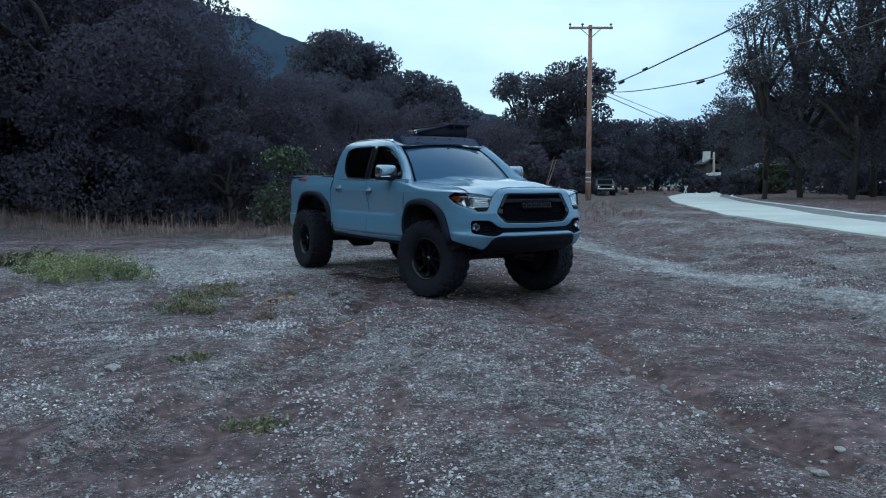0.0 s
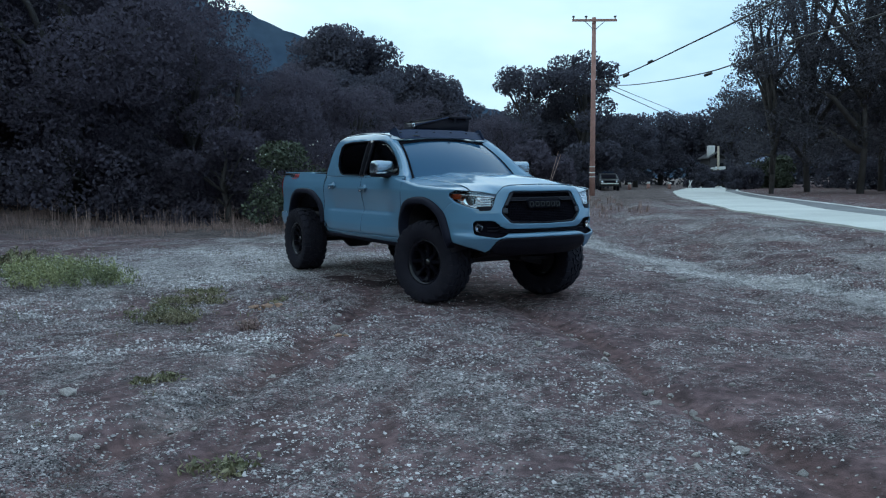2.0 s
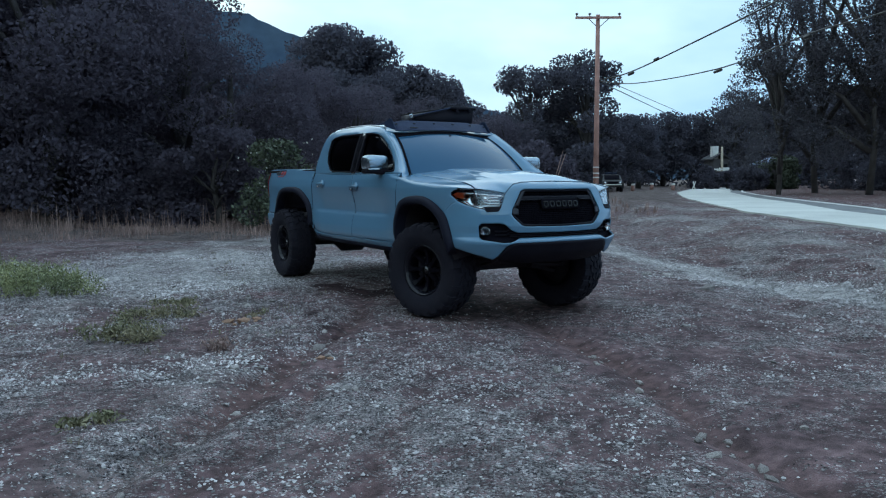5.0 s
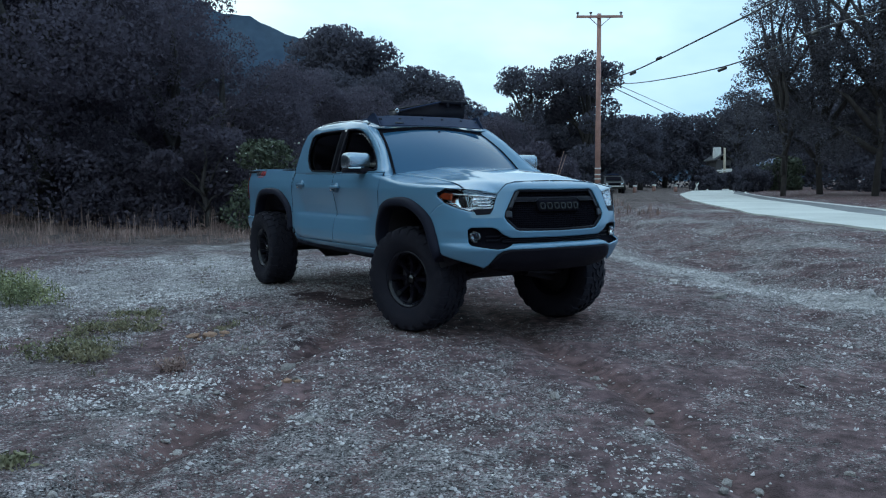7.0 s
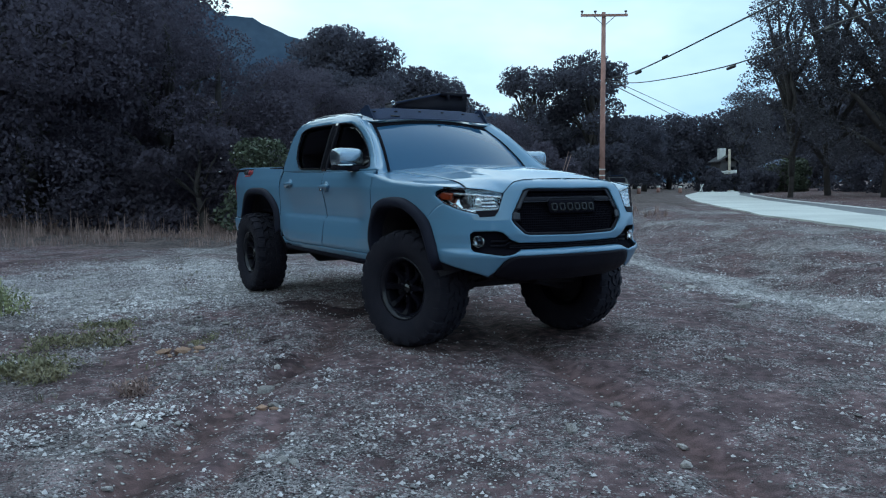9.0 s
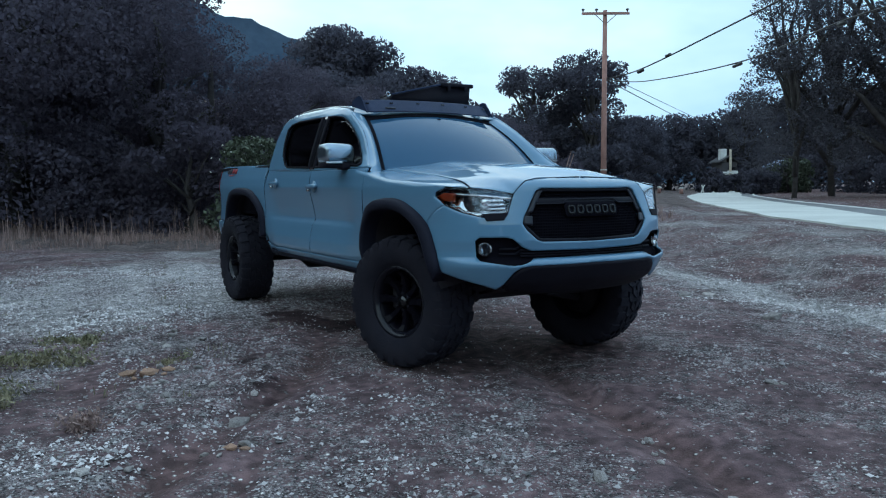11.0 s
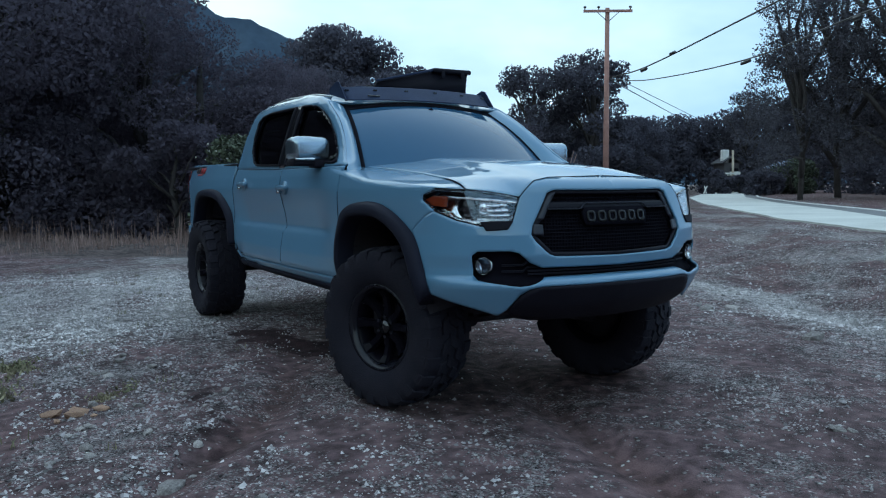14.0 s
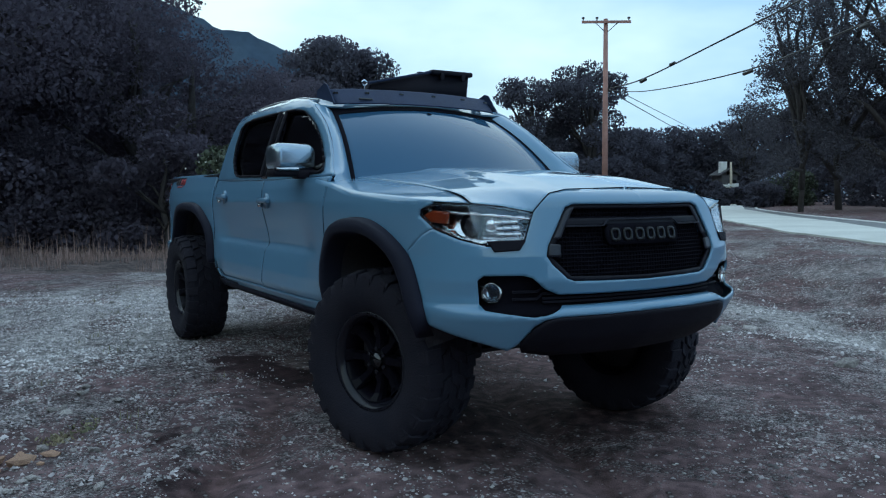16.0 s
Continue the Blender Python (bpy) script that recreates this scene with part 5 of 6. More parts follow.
# ---- lamps ----
for sg in (1, -1):
    M = (lambda p: p) if sg > 0 else mirrored
    hl = new("headlamp")
    hl.parent = truck
    hl["label"] = "clear headlamp with projector and amber marker"
    panel("housing", lambda u, z: skin(u, z, -0.028 - 0.42 * (z - 1.04)), M(HEAD), [], 0.012, M_bright, hl, "bright chromed bowl")
    e = np.array(M(HEAD))
    v, f = [], []
    for a, b in np.concatenate([e, e[:1]]):
        v += [skin(a, b, 0.0), skin(a, b, -0.085)]
    for i in range(len(e)):
        f.append((2 * i, 2 * i + 1, 2 * i + 3, 2 * i + 2))
    mesh_ob("bezel", v, f, M_gloss, hl, "gloss black bezel")
    mid = np.array([uw(0.69), 1.13])
    ring = [tuple(mid + (np.array(p) - mid) * (0.965, 0.9)) for p in HEAD]
    panel("lens", lambda u, z: skin(u, z, -0.001), M(HEAD), [], 0.01, M_clear, hl, "clear lens", thick=0.003).visible_shadow = False
    panel("lamp_edge", lambda u, z: skin(u, z, -0.006), M(HEAD), [M(ring)], 0.0055, M_mesh, hl, "black lamp edge", thick=0.004)
    panel("marker_lamp", lambda u, z: skin(u, z, -0.022), M([(uy(-0.545), 1.166), (uy(-0.58), 1.138), (uw(0.838), 1.131), (uw(0.833), 1.18), (uy(-0.59), 1.186)]), [], 0.0095, M_amber, hl, "amber marker", thick=0.03)
    # bright strips lean back, so that they mirror the sky
    for nm, top, shape in (("chrome_brow", 1.2, [(uy(-0.60), 1.202), (uw(0.767), 1.204), (uw(0.66), 1.192), (uw(0.545), 1.170), (uw(0.55), 1.15), (uw(0.66), 1.162), (uw(0.767), 1.17), (uw(0.83), 1.176)]),
                           ("chrome_strip", 1.093, [(uw(0.842), 1.128), (uw(0.81), 1.088), (uw(0.79), 1.078), (uw(0.70), 1.07), (uw(0.70), 1.056), (uw(0.785), 1.06), (uw(0.825), 1.085), (uw(0.858), 1.124)]),
                           ("chrome_strip", 1.085, [(uw(0.71), 1.085), (uw(0.57), 1.083), (uw(0.568), 1.071), (uw(0.71), 1.071)])):
        panel(nm, lambda u, z: skin(u, z, -0.022 - 0.8 * (z - top + 0.03)), M(shape), [], 0.0055, M_bright, hl, "bright silver strip", thick=0.01)
    panel("lower_block", lambda u, z: skin(u, z, 0.006), M([(uw(0.715), 1.064), (uw(0.572), 1.066), (uw(0.598), 1.026), (uw(0.69), 1.02)]), [], 0.006, M_plastic, hl, "black lower block", thick=0.03)
    for w, z, r, nm in ((0.762, 1.128, 0.045, "projector"), (0.698, 1.125, 0.034, "reflector")):
        p = Vector(skin(sg * uw(w), z, -0.042))
        q = Vector(skin(sg * uw(w), z, 0.0)) - p
        rot = q.to_track_quat("Z", "Y").to_matrix().to_4x4()
        bm = bmesh.new()
        bmesh.ops.create_cone(bm, cap_ends=False, segments=32, radius1=r * 0.82, radius2=r * 1.16, depth=0.04, matrix=Matrix.Translation(p) @ rot)
        part(nm + "_ring", bm, M_bright, hl, "bright ring")
        bm = bmesh.new()
        bmesh.ops.create_uvsphere(bm, u_segments=24, v_segments=14, radius=r * 0.9, matrix=Matrix.Translation(p) @ rot @ Matrix.Diagonal((1, 1, 0.6, 1)))
        part(nm, bm, M_gloss if nm == "projector" else M_bright, hl)
    for k in range(3):
        for j in range(3):
            w, z0 = 0.580 + 0.033 * k + 0.006 * j, 1.088 + 0.0235 * j
            lean = (0.9, 0.5, 1.2, 0.7, 1.0)[(2 * k + 3 * j) % 5]
            panel("reflector_facet", lambda u, z: skin(u, z, -0.016 - lean * (z - z0)), M([(uw(w), z0), (uw(w + 0.031), z0), (uw(w + 0.035), z0 + 0.0215), (uw(w + 0.004), z0 + 0.0215)]), [], 0.008, M_bright, hl, "bright facet", thick=0.006)
    # fog lamp in its pocket
    fp = Vector(skin(sg * uw(0.703), 0.855, -0.02))
    n_ = (Vector(skin(sg * uw(0.703), 0.855, 0.05)) - fp).normalized()
    rot = Vector((n_.x * 0.6, n_.y - 0.4, 0)).normalized().to_track_quat("Z", "Y").to_matrix().to_4x4()
    fog = new("fog_lamp")
    fog.parent = truck
    for nm, r1, r2, dep, m_, o in (("reflector", 0.03, 0.041, 0.04, M_chrome, -0.012), ("surround", 0.047, 0.044, 0.03, M_gloss, -0.01)):
        bm = bmesh.new()
        bmesh.ops.create_cone(bm, cap_ends=(nm == "reflector"), segments=26, radius1=r1, radius2=r2, depth=dep, matrix=Matrix.Translation(fp + n_ * o) @ rot)
        if nm == "reflector":
            bmesh.ops.delete(bm, geom=[q for q in bm.faces if len(q.verts) > 4 and q.normal.dot(n_) > 0.5], context="FACES_ONLY")
        part(nm, bm, m_, fog)
    bm = bmesh.new()
    bmesh.ops.create_uvsphere(bm, u_segments=20, v_segments=10, radius=0.04, matrix=Matrix.Translation(fp + n_ * 0.004) @ rot @ Matrix.Diagonal((1, 1, 0.15, 1)))
    part("lens", bm, M_clear, fog, "round clear lens").visible_shadow = False

# ---- mirrors ----
for sg in (1, -1):
    mir = new("wing_mirror")
    mir.parent = truck
    cx, cy = -sg * 0.945, 0.775
    bm = box_bm((0.25, 0.15, 0.135), (cx, cy, 1.458), 0.045, Matrix.Rotation(sg * radians(6), 4, "Z"), 4)
    for q in bm.verts:
        q.co.z += 0.02 * (1 - ((q.co.x - cx) / 0.125) ** 2) * (1 if q.co.z > 1.458 else 0)
    part("mirror_cap", bm, M_cap, mir, "bright satin chrome-capped housing")
    part("mirror_base", box_bm((0.25, 0.13, 0.04), (cx + sg * 0.01, cy + 0.005, 1.378), 0.016), M_plastic, mir, "black lower housing")
    part("mirror_indicator", box_bm((0.13, 0.02, 0.016), (cx - sg * 0.04, cy - 0.066, 1.398), 0.006), M_chrome, mir)
    part("mirror_arm", box_bm((0.13, 0.10, 0.05), (-sg * 0.865, 0.76, 1.372), 0.016), M_plastic, mir)
    part("mirror_glass", box_bm((0.2, 0.01, 0.1), (cx, cy + 0.077, 1.458), 0.004), M_chrome, mir)


# ---- wheels ----
def wheel():
    """A wheel at the origin, its outer face towards -x."""
    R, W, RB = 0.436, 0.32, 0.222
    root = new("wheel")
    prof = [(-0.105, RB), (-0.125, RB + 0.008), (-0.148, 0.27), (-0.163, 0.325), (-0.164, 0.365), (-0.157, 0.395), (-0.146, 0.413), (-0.10, 0.421), (0, 0.423)]
    prof = prof + [(-x, r) for x, r in prof[::-1][1:]]
    N = 72
    v, f = [], []
    for i in range(N):
        th = 2 * math.pi * i / N
        for x, r in prof:
            v.append((x, r * math.cos(th), r * math.sin(th)))
    m = len(prof)
    for i in range(N):
        for k in range(m - 1):
            j = (i + 1) % N
            f.append((m * i + k, m * i + k + 1, m * j + k + 1, m * j + k))

    bm = bmesh.new()
    vs = [bm.verts.new(p) for p in v]
    for q in f:
        bm.faces.new([vs[i] for i in q])
    part("tyre", bm, M_rubber, root, "chunky black mud-terrain tyre")

    def block(x0, x1, wide, r0, r1, skew=0.0, side=0.0):
        """One tread block at angle 0, as mesh data to be shared."""
        bv = []
        xm = (x0 + x1) / 2
        for r, sh in ((r0, 1.0), (r1 - 0.004, 0.97), (r1, 0.86)):
            for x, t in ((x0, -wide / 2), (x1, -wide / 2), (x1, wide / 2), (x0, wide / 2)):
                xx = xm + (x - xm) * sh
                th = t * sh + skew * (x - xm)
                rr = r - side * max(0, abs(xx) - 0.12)
                bv.append((xx, rr * math.cos(th), rr * math.sin(th)))
        bf = [(8, 9, 10, 11)]
        for b in (0, 4):
            bf += [(b + k, b + (k + 1) % 4, b + 4 + (k + 1) % 4, b + 4 + k) for k in range(4)]
        me = bpy.data.meshes.new("tread_block")
        me.from_pydata(bv, [], bf)
        me.materials.append(M_rubber)
        return me

    K = 24
    w = 2 * math.pi / K
    kinds = [(block(-0.028, 0.028, 0.52 * w, 0.405, R, 1.5), 0.36)]
    for sd, o in ((-1, 0.0), (1, 0.5)):
        kinds += [(block(sd * 0.085, sd * 0.162, 0.60 * w, 0.395, R, 0.0, 0.5), o + 0.30), (block(sd * 0.152, sd * 0.1655, 0.46 * w, 0.36, 0.398), o + 0.28), (block(sd * 0.030, sd * 0.080, 0.60 * w, 0.405, R, sd * 1.2), o + 0.55)]
    for me, o in kinds:
        for i in range(K):
            ob = new("tread_block", me)
            ob.parent = root
            ob.rotation_euler = (w * (i + o), 0, 0)
    # rim barrel and lips
    rp = [(-0.112, 0.212), (-0.118, 0.226), (-0.124, 0.238), (-0.130, 0.236), (-0.130, 0.226), (-0.120, 0.214), (-0.112, 0.210), (-0.104, 0.203), (-0.096, 0.201), (-0.085, 0.190), (-0.03, 0.183), (0.10, 0.19), (0.12, 0.226)]
    for nm, ring, m_, lab in (("rim_lip", rp[:9], M_lip, "gloss dark stepped rim lip"), ("rim_barrel", rp[8:], M_rim, "matt black rim barrel")):
        v, f = [], []
        m = len(ring)
        for i in range(N):
            th = 2 * math.pi * i / N
            v += [(x, r * math.cos(th), r * math.sin(th)) for x, r in ring]
            j = (i + 1) % N
            f += [(m * i + k, m * i + k + 1, m * j + k + 1, m * j + k) for k in range(m - 1)]
        mesh_ob(nm, v, f, m_, root, lab, True)
    for k in range(8):
        th = 2 * math.pi * k / 8
        v = []
        for r, x, hw in ((0.055, -0.055, 0.026), (0.11, -0.048, 0.02), (0.16, -0.062, 0.022), (0.193, -0.088, 0.034)):
            for t, dx in ((-hw, 0.0), (-hw * 0.7, -0.016), (hw * 0.7, -0.016), (hw, 0.0), (hw, 0.03), (-hw, 0.03)):
                v.append((x + dx, r * math.cos(th) - t * math.sin(th), r * math.sin(th) + t * math.cos(th)))
        f = []
        for i in range(3):
            for q in range(6):
                f.append((6 * i + q, 6 * i + (q + 1) % 6, 6 * i + 6 + (q + 1) % 6, 6 * i + 6 + q))
        mesh_ob("spoke", v, f, M_rim, root)
    part("hub", disc_bm((-0.05, 0, 0), 0.062, 0.03, "X", 24), M_rim, root)
    part("centre_cap", disc_bm((-0.073, 0, 0), 0.036, 0.03, "X", 20), M_gloss, root)
    for k in range(6):
        th = 2 * math.pi * (k + 0.5) / 6
        part("lug_nut", disc_bm((-0.066, 0.055 * math.cos(th), 0.055 * math.sin(th)), 0.011, 0.03, "X", 6), M_lip, root, "dark lug nut", False)
    for k in range(24):
        th = 2 * math.pi * k / 24
        part("lip_bolt", disc_bm((-0.131, 0.231 * math.cos(th), 0.231 * math.sin(th)), 0.0045, 0.006, "X", 6), M_rim, root, "", False)
    part("brake_disc", disc_bm((0.05, 0, 0), 0.184, 0.02, "X", 36), M_under, root, "dark brake disc")
    part("brake_caliper", box_bm((0.09, 0.09, 0.18), (0.03, 0.12, 0.02), 0.02), M_under, root)
    root.parent = truck
    return root


first = wheel()
STEER = 17.0
first.matrix_basis = pose(-0.765, -0.02, H(8.89, -0.11) + 0.428, 0, 0, STEER)
copy_thing(first, pose(-0.825, 3.43, H(11.78, -1.96) + 0.43, 25, 0, 0))
copy_thing(first, pose(0.755, 0, H(9.68, 1.17) + 0.428, 40, 0, 180 + STEER))
copy_thing(first, pose(0.825, 3.43, H(12.64, -0.55) + 0.43, 10, 0, 180))

# ---- underbody ----
for sg in (1, -1):
    part("frame_rail", box_bm((0.08, 4.7, 0.13), (-sg * 0.46, 1.85, 0.66), 0.01), M_under, truck)
    part("inner_floor", box_bm((0.36, 2.1, 0.05), (-sg * 0.65, 1.5, 0.68), 0.01), M_under, truck)
    v, f = tube([(-sg * 0.30, -0.1, 0.47), (-sg * 0.68, 0.0, 0.38)], [0.04, 0.035], 8)
    tube([(-sg * 0.30, 0.3, 0.47), (-sg * 0.68, 0.02, 0.38)], [0.035, 0.035], 8, v, f)
    mesh_ob("control_arm", v, f, M_under, truck)
    v, f = tube([(-sg * 0.52, 0.05, 0.42), (-sg * 0.50, 0.08, 0.95)], [0.055, 0.055], 12)
    mesh_ob("shock_absorber", v, f, M_under, truck, "dark coil shock absorber", True)
    v, f = tube([(-sg * 0.30, -0.12, 0.46), (-sg * 0.70, -0.12, 0.44)], [0.018, 0.018], 8)
    mesh_ob("tie_rod", v, f, M_under, truck)
    v, f = tube([(-sg * 0.55, 2.5, 0.62), (-sg * 0.55, 3.43, 0.55), (-sg * 0.55, 4.05, 0.66)], [0.035, 0.05, 0.035], 8)
    mesh_ob("leaf_spring", v, f, M_under, truck)
part("floor_pan", box_bm((1.0, 3.0, 0.12), (0, 1.6, 0.70), 0.02), M_under, truck)
part("engine_block", box_bm((0.8, 1.0, 0.5), (0, -0.15, 0.85), 0.05), M_under, truck)
part("skid_plate", box_bm((0.66, 0.5, 0.02), (0, -0.42, 0.56), 0.006, Matrix.Rotation(radians(-14), 4, "X")), M_under, truck, "dark skid plate")
part("front_crossmember", box_bm((0.8, 0.1, 0.1), (0, -0.4, 0.6), 0.02), M_under, truck)
part("crossmember", box_bm((0.9, 0.16, 0.12), (0, 0.1, 0.48), 0.02), M_under, truck)
v, f = tube([(x, 3.43, 0.5) for x in (-0.75, -0.25, -0.14, 0.14, 0.25, 0.75)], [0.05, 0.05, 0.15, 0.15, 0.05, 0.05], 14)
mesh_ob("rear_axle", v, f, M_under, truck, smooth=True)
v, f = tube([(0.05, 3.3, 0.5), (0.05, 1.6, 0.6)], [0.04, 0.04], 10)
mesh_ob("driveshaft", v, f, M_under, truck, smooth=True)
v, f = tube([(-0.35, 1.0, 0.6), (-0.38, 2.2, 0.58), (-0.45, 2.7, 0.6)], [0.04, 0.075, 0.05], 10)
mesh_ob("exhaust", v, f, M_under, truck, smooth=True)
part("bed_underside", box_bm((1.5, 1.6, 0.06), (0, 3.4, 0.86)), M_under, truck)

# ---- inside the cab ----
part("dashboard", box_bm((1.42, 0.42, 0.22), (0, 0.78, 1.27), 0.06), M_seat, truck)
part("cabin_floor", box_bm((1.5, 2.1, 0.04), (0, 1.5, 0.82)), M_seat, truck)
for x in (-0.38, 0.38):
    for y in (1.35, 2.2):
        st = new("seat")
        st.parent = truck
        part("cushion", box_bm((0.5, 0.5, 0.18), (x, y - 0.12, 1.0), 0.06), M_seat, st)
        part("backrest", box_bm((0.48, 0.14, 0.6), (x, y + 0.17, 1.32), 0.06, Matrix.Rotation(radians(-14), 4, "X")), M_seat, st)
        part("headrest", box_bm((0.24, 0.1, 0.16), (x, y + 0.27, 1.66), 0.04), M_seat, st)
v, f = [], []
pts = [(0.38 + 0.18 * math.cos(t), 0.98 + 0.07 * math.sin(t), 1.36 + 0.17 * math.sin(t)) for t in np.linspace(0, 2 * math.pi, 25)]
tube(pts, [0.014] * 25, 6, v, f)
mesh_ob("steering_wheel", v, f, M_seat, truck)
# ---- roof rack ----
rack = tagged(new("roof_rack"), "low black roof rack with angled front fairing", "roof rack")


def fairing(a, t):
    """a: across, -1 to 1; t: up the plate."""
    wing = float(smooth01(0.95, 1.0, abs(a)))
    return (a * 0.58, 0.99 + 0.12 * t - 0.05 * (1 - a * a) + 0.03 * wing, 1.80 + 0.098 * t + 0.014 * (1 - a * a) + 0.02 * wing * t)


panel("fairing", fairing, [(-1, 0), (1, 0), (1, 0.85), (0.955, 1), (-0.955, 1), (-1, 0.85)], [], 0.05, M_rack, rack, "dark grey bent front fairing plate", thick=0.006, flip=False)
for sg in (1, -1):
    bm = bmesh.new()
    for y, z in ((0.98, 1.80), (1.25, 1.86), (1.25, 1.90), (1.13, 1.935), (1.09, 1.925)):
        bm.verts.new((-sg * 0.582, y, z))
    bm.faces.new(bm.verts)
    r = bmesh.ops.extrude_face_region(bm, geom=bm.faces[:])
    bmesh.ops.translate(bm, vec=(-sg * 0.008, 0, 0), verts=[q for q in r["geom"] if isinstance(q, bmesh.types.BMVert)])
    part("end_plate", bm, M_rack, rack, "", False)
    part("side_rail", box_bm((0.03, 1.2, 0.04), (-sg * 0.38, 1.72, 1.905), 0.008, Matrix.Rotation(radians(1.0), 4, "X")), M_rack, rack)
    for y in (1.25, 1.75, 2.25):
        part("mount_foot", box_bm((0.05, 0.09, 0.05), (-sg * 0.38, y, 1.9), 0.008), M_rack, rack)
for y in np.linspace(1.2, 2.28, 6):
    part("crossbar", box_bm((0.84, 0.045, 0.022), (0, y, 1.912), 0.006), M_rack, rack)
for a in (-0.94, -0.6, -0.2, 0.2, 0.6, 0.94):
    for dx in (-0.012, 0.012):
        p = Vector(fairing(a + dx, 0.72))
        part("bolt", disc_bm((p.x, p.y - 0.005, p.z), 0.007, 0.012, "Y", 8), M_gloss, rack, "", False)
p = Vector(fairing(-0.66, 0.28))
part("cable_tie", box_bm((0.09, 0.012, 0.012), (p.x, p.y - 0.012, p.z), 0.004), M_gloss, rack)

# ---- the case on the rack ----
case = tagged(new("storage_case"), "black tapered hard case strapped on the roof rack", "storage case")


bm = bmesh.new()
hull = ((-0.19, 1.922), (-0.2, 1.982), (0.255, 2.082), (0.578, 2.086), (0.56, 1.922))
low, high = [bm.verts.new((x, 1.31, z)) for x, z in hull], [bm.verts.new((max(x, 0.24 - 0.006 * k), 2.44, z + 0.01)) for k, (x, z) in enumerate(hull)]
bm.faces.new(low)
bm.faces.new(high[::-1])
for k in range(5):
    bm.faces.new((low[k], high[k], high[(k + 1) % 5], low[(k + 1) % 5]))
bmesh.ops.bevel(bm, geom=bm.edges[:], offset=0.01, segments=2, affect="EDGES")
part("case_body", bm, M_plastic, case, "black sloping case body")
v, f = tube([(-0.21, 1.3, 1.984), (0.255, 1.298, 2.088), (0.58, 1.298, 2.1)], [0.008, 0.009, 0.009], 6)
mesh_ob("lid_seam", v, f, M_rack, case, "grey edge seam of the lid")
bm = box_bm((0.33, 1.185, 0.03), (0.425, 1.87, 2.088), 0.012)
for q in bm.verts:
    if q.co.z > 2.088:
        q.co.z += 0.012 * (1 - ((q.co.x - 0.425) / 0.175) ** 2)
part("case_lid", bm, M_plastic, case, "dark grey overhanging lid")
for y in (1.45, 2.25):
    part("strap", box_bm((0.37, 0.03, 0.16), (0.425, y, 2.032), 0.012), M_plastic, case, "black webbing strap")
for x in (0.34, 0.51):
    part("latch", box_bm((0.03, 0.016, 0.045), (x, 1.282, 2.06), 0.004), M_plastic, case, "dark latch")
v, f = tube([(-0.231 + 0.017 * math.cos(t), 1.314, 1.985 + 0.017 * math.sin(t)) for t in np.linspace(0, 6.283, 14)], [0.005] * 14, 5)
tube([(-0.231, 1.314, 1.97), (-0.231, 1.314, 1.94)], [0.006, 0.006], 6, v, f)
mesh_ob("eye_bolt", v, f, M_chrome, rack, "bright eye bolt")
part("tie_stud", box_bm((0.014, 0.014, 0.05), (0.081, 1.373, 1.975), 0.004), M_chrome, rack, "bright tie-down stud")

# ---- growth on the lot ----
def blades(name, spots, material, rng, tall, lean=0.35, per=7, width=0.006):
    """Tufts of thin bent blades at (d, s) spots, one mesh."""
    v, f = [], []
    for d, s, k in spots:
        x, y = V(d, s)
        z = H(d, s) - 0.01
        for _ in range(per):
            th, h = rng.uniform(0, 6.283), tall * k * rng.uniform(0.5, 1.15)
            ox, oy = rng.normal(0, 0.05 * k, 2)
            l_ = lean * h * rng.uniform(0.2, 1.2)
            dx, dy = math.cos(th), math.sin(th)
            px, py = -dy * width * k, dx * width * k
            b = len(v)
            v += [(x + ox - px, y + oy - py, z), (x + ox + px, y + oy + py, z), (x + ox + dx * l_ * 0.35 + px * 0.7, y + oy + dy * l_ * 0.35 + py * 0.7, z + h * 0.6),
                  (x + ox + dx * l_ * 0.35 - px * 0.7, y + oy + dy * l_ * 0.35 - py * 0.7, z + h * 0.6), (x + ox + dx * l_, y + oy + dy * l_, z + h)]
            f += [(b, b + 1, b + 2, b + 3), (b + 3, b + 2, b + 4)]
    return mesh_ob(name, v, f, material)


rng = np.random.default_rng(21)
spots = []
for _ in range(9000):
    d, s = rng.uniform(14.5, 27), rng.uniform(-17, -1.5)
    edge = 18.4 + 1.2 * float(wave(d, s, 0.2, 41))
    keep = float(smooth01(edge - 1.6, edge + 2.5, d)) * (0.55 + 0.45 * float(wave(d, s, 0.5, 42)))
    if rng.uniform() < keep:
        spots.append((d, s, rng.uniform(0.6, 1.35)))
tagged(blades("dry_grass", spots, M_dry, rng, 0.19, 0.6, 6, 0.004), "pale dry grass along the foot of the trees", "grass", kind="stuff")
spots = [(rng.uniform(19.5, 23.5), rng.uniform(-15, -4), rng.uniform(0.35, 1.4)) for _ in range(300)]
tagged(blades("tall_dry_weeds", spots, M_dry, rng, 0.55, 0.25, 3, 0.005), "tall thin dry reddish weeds before the trees", "grass", kind="stuff")
spots = [(rng.uniform(30, 60), rng.uniform(-4, 8), rng.uniform(0.6, 1.3)) for _ in range(900)]
tagged(blades("far_grass", spots, M_dry, rng, 0.3, 0.4, 6, 0.012), "dull dry grass in the distance", "grass", kind="stuff")
spots = [(rng.uniform(4, 16), rng.uniform(-6.5, -1.2), rng.uniform(0.3, 0.9)) for _ in range(170)]
tagged(blades("sparse_grass", spots, M_weed_dull, rng, 0.08, 0.6, 9, 0.004), "sparse low weeds in the gravel", "grass", kind="stuff")


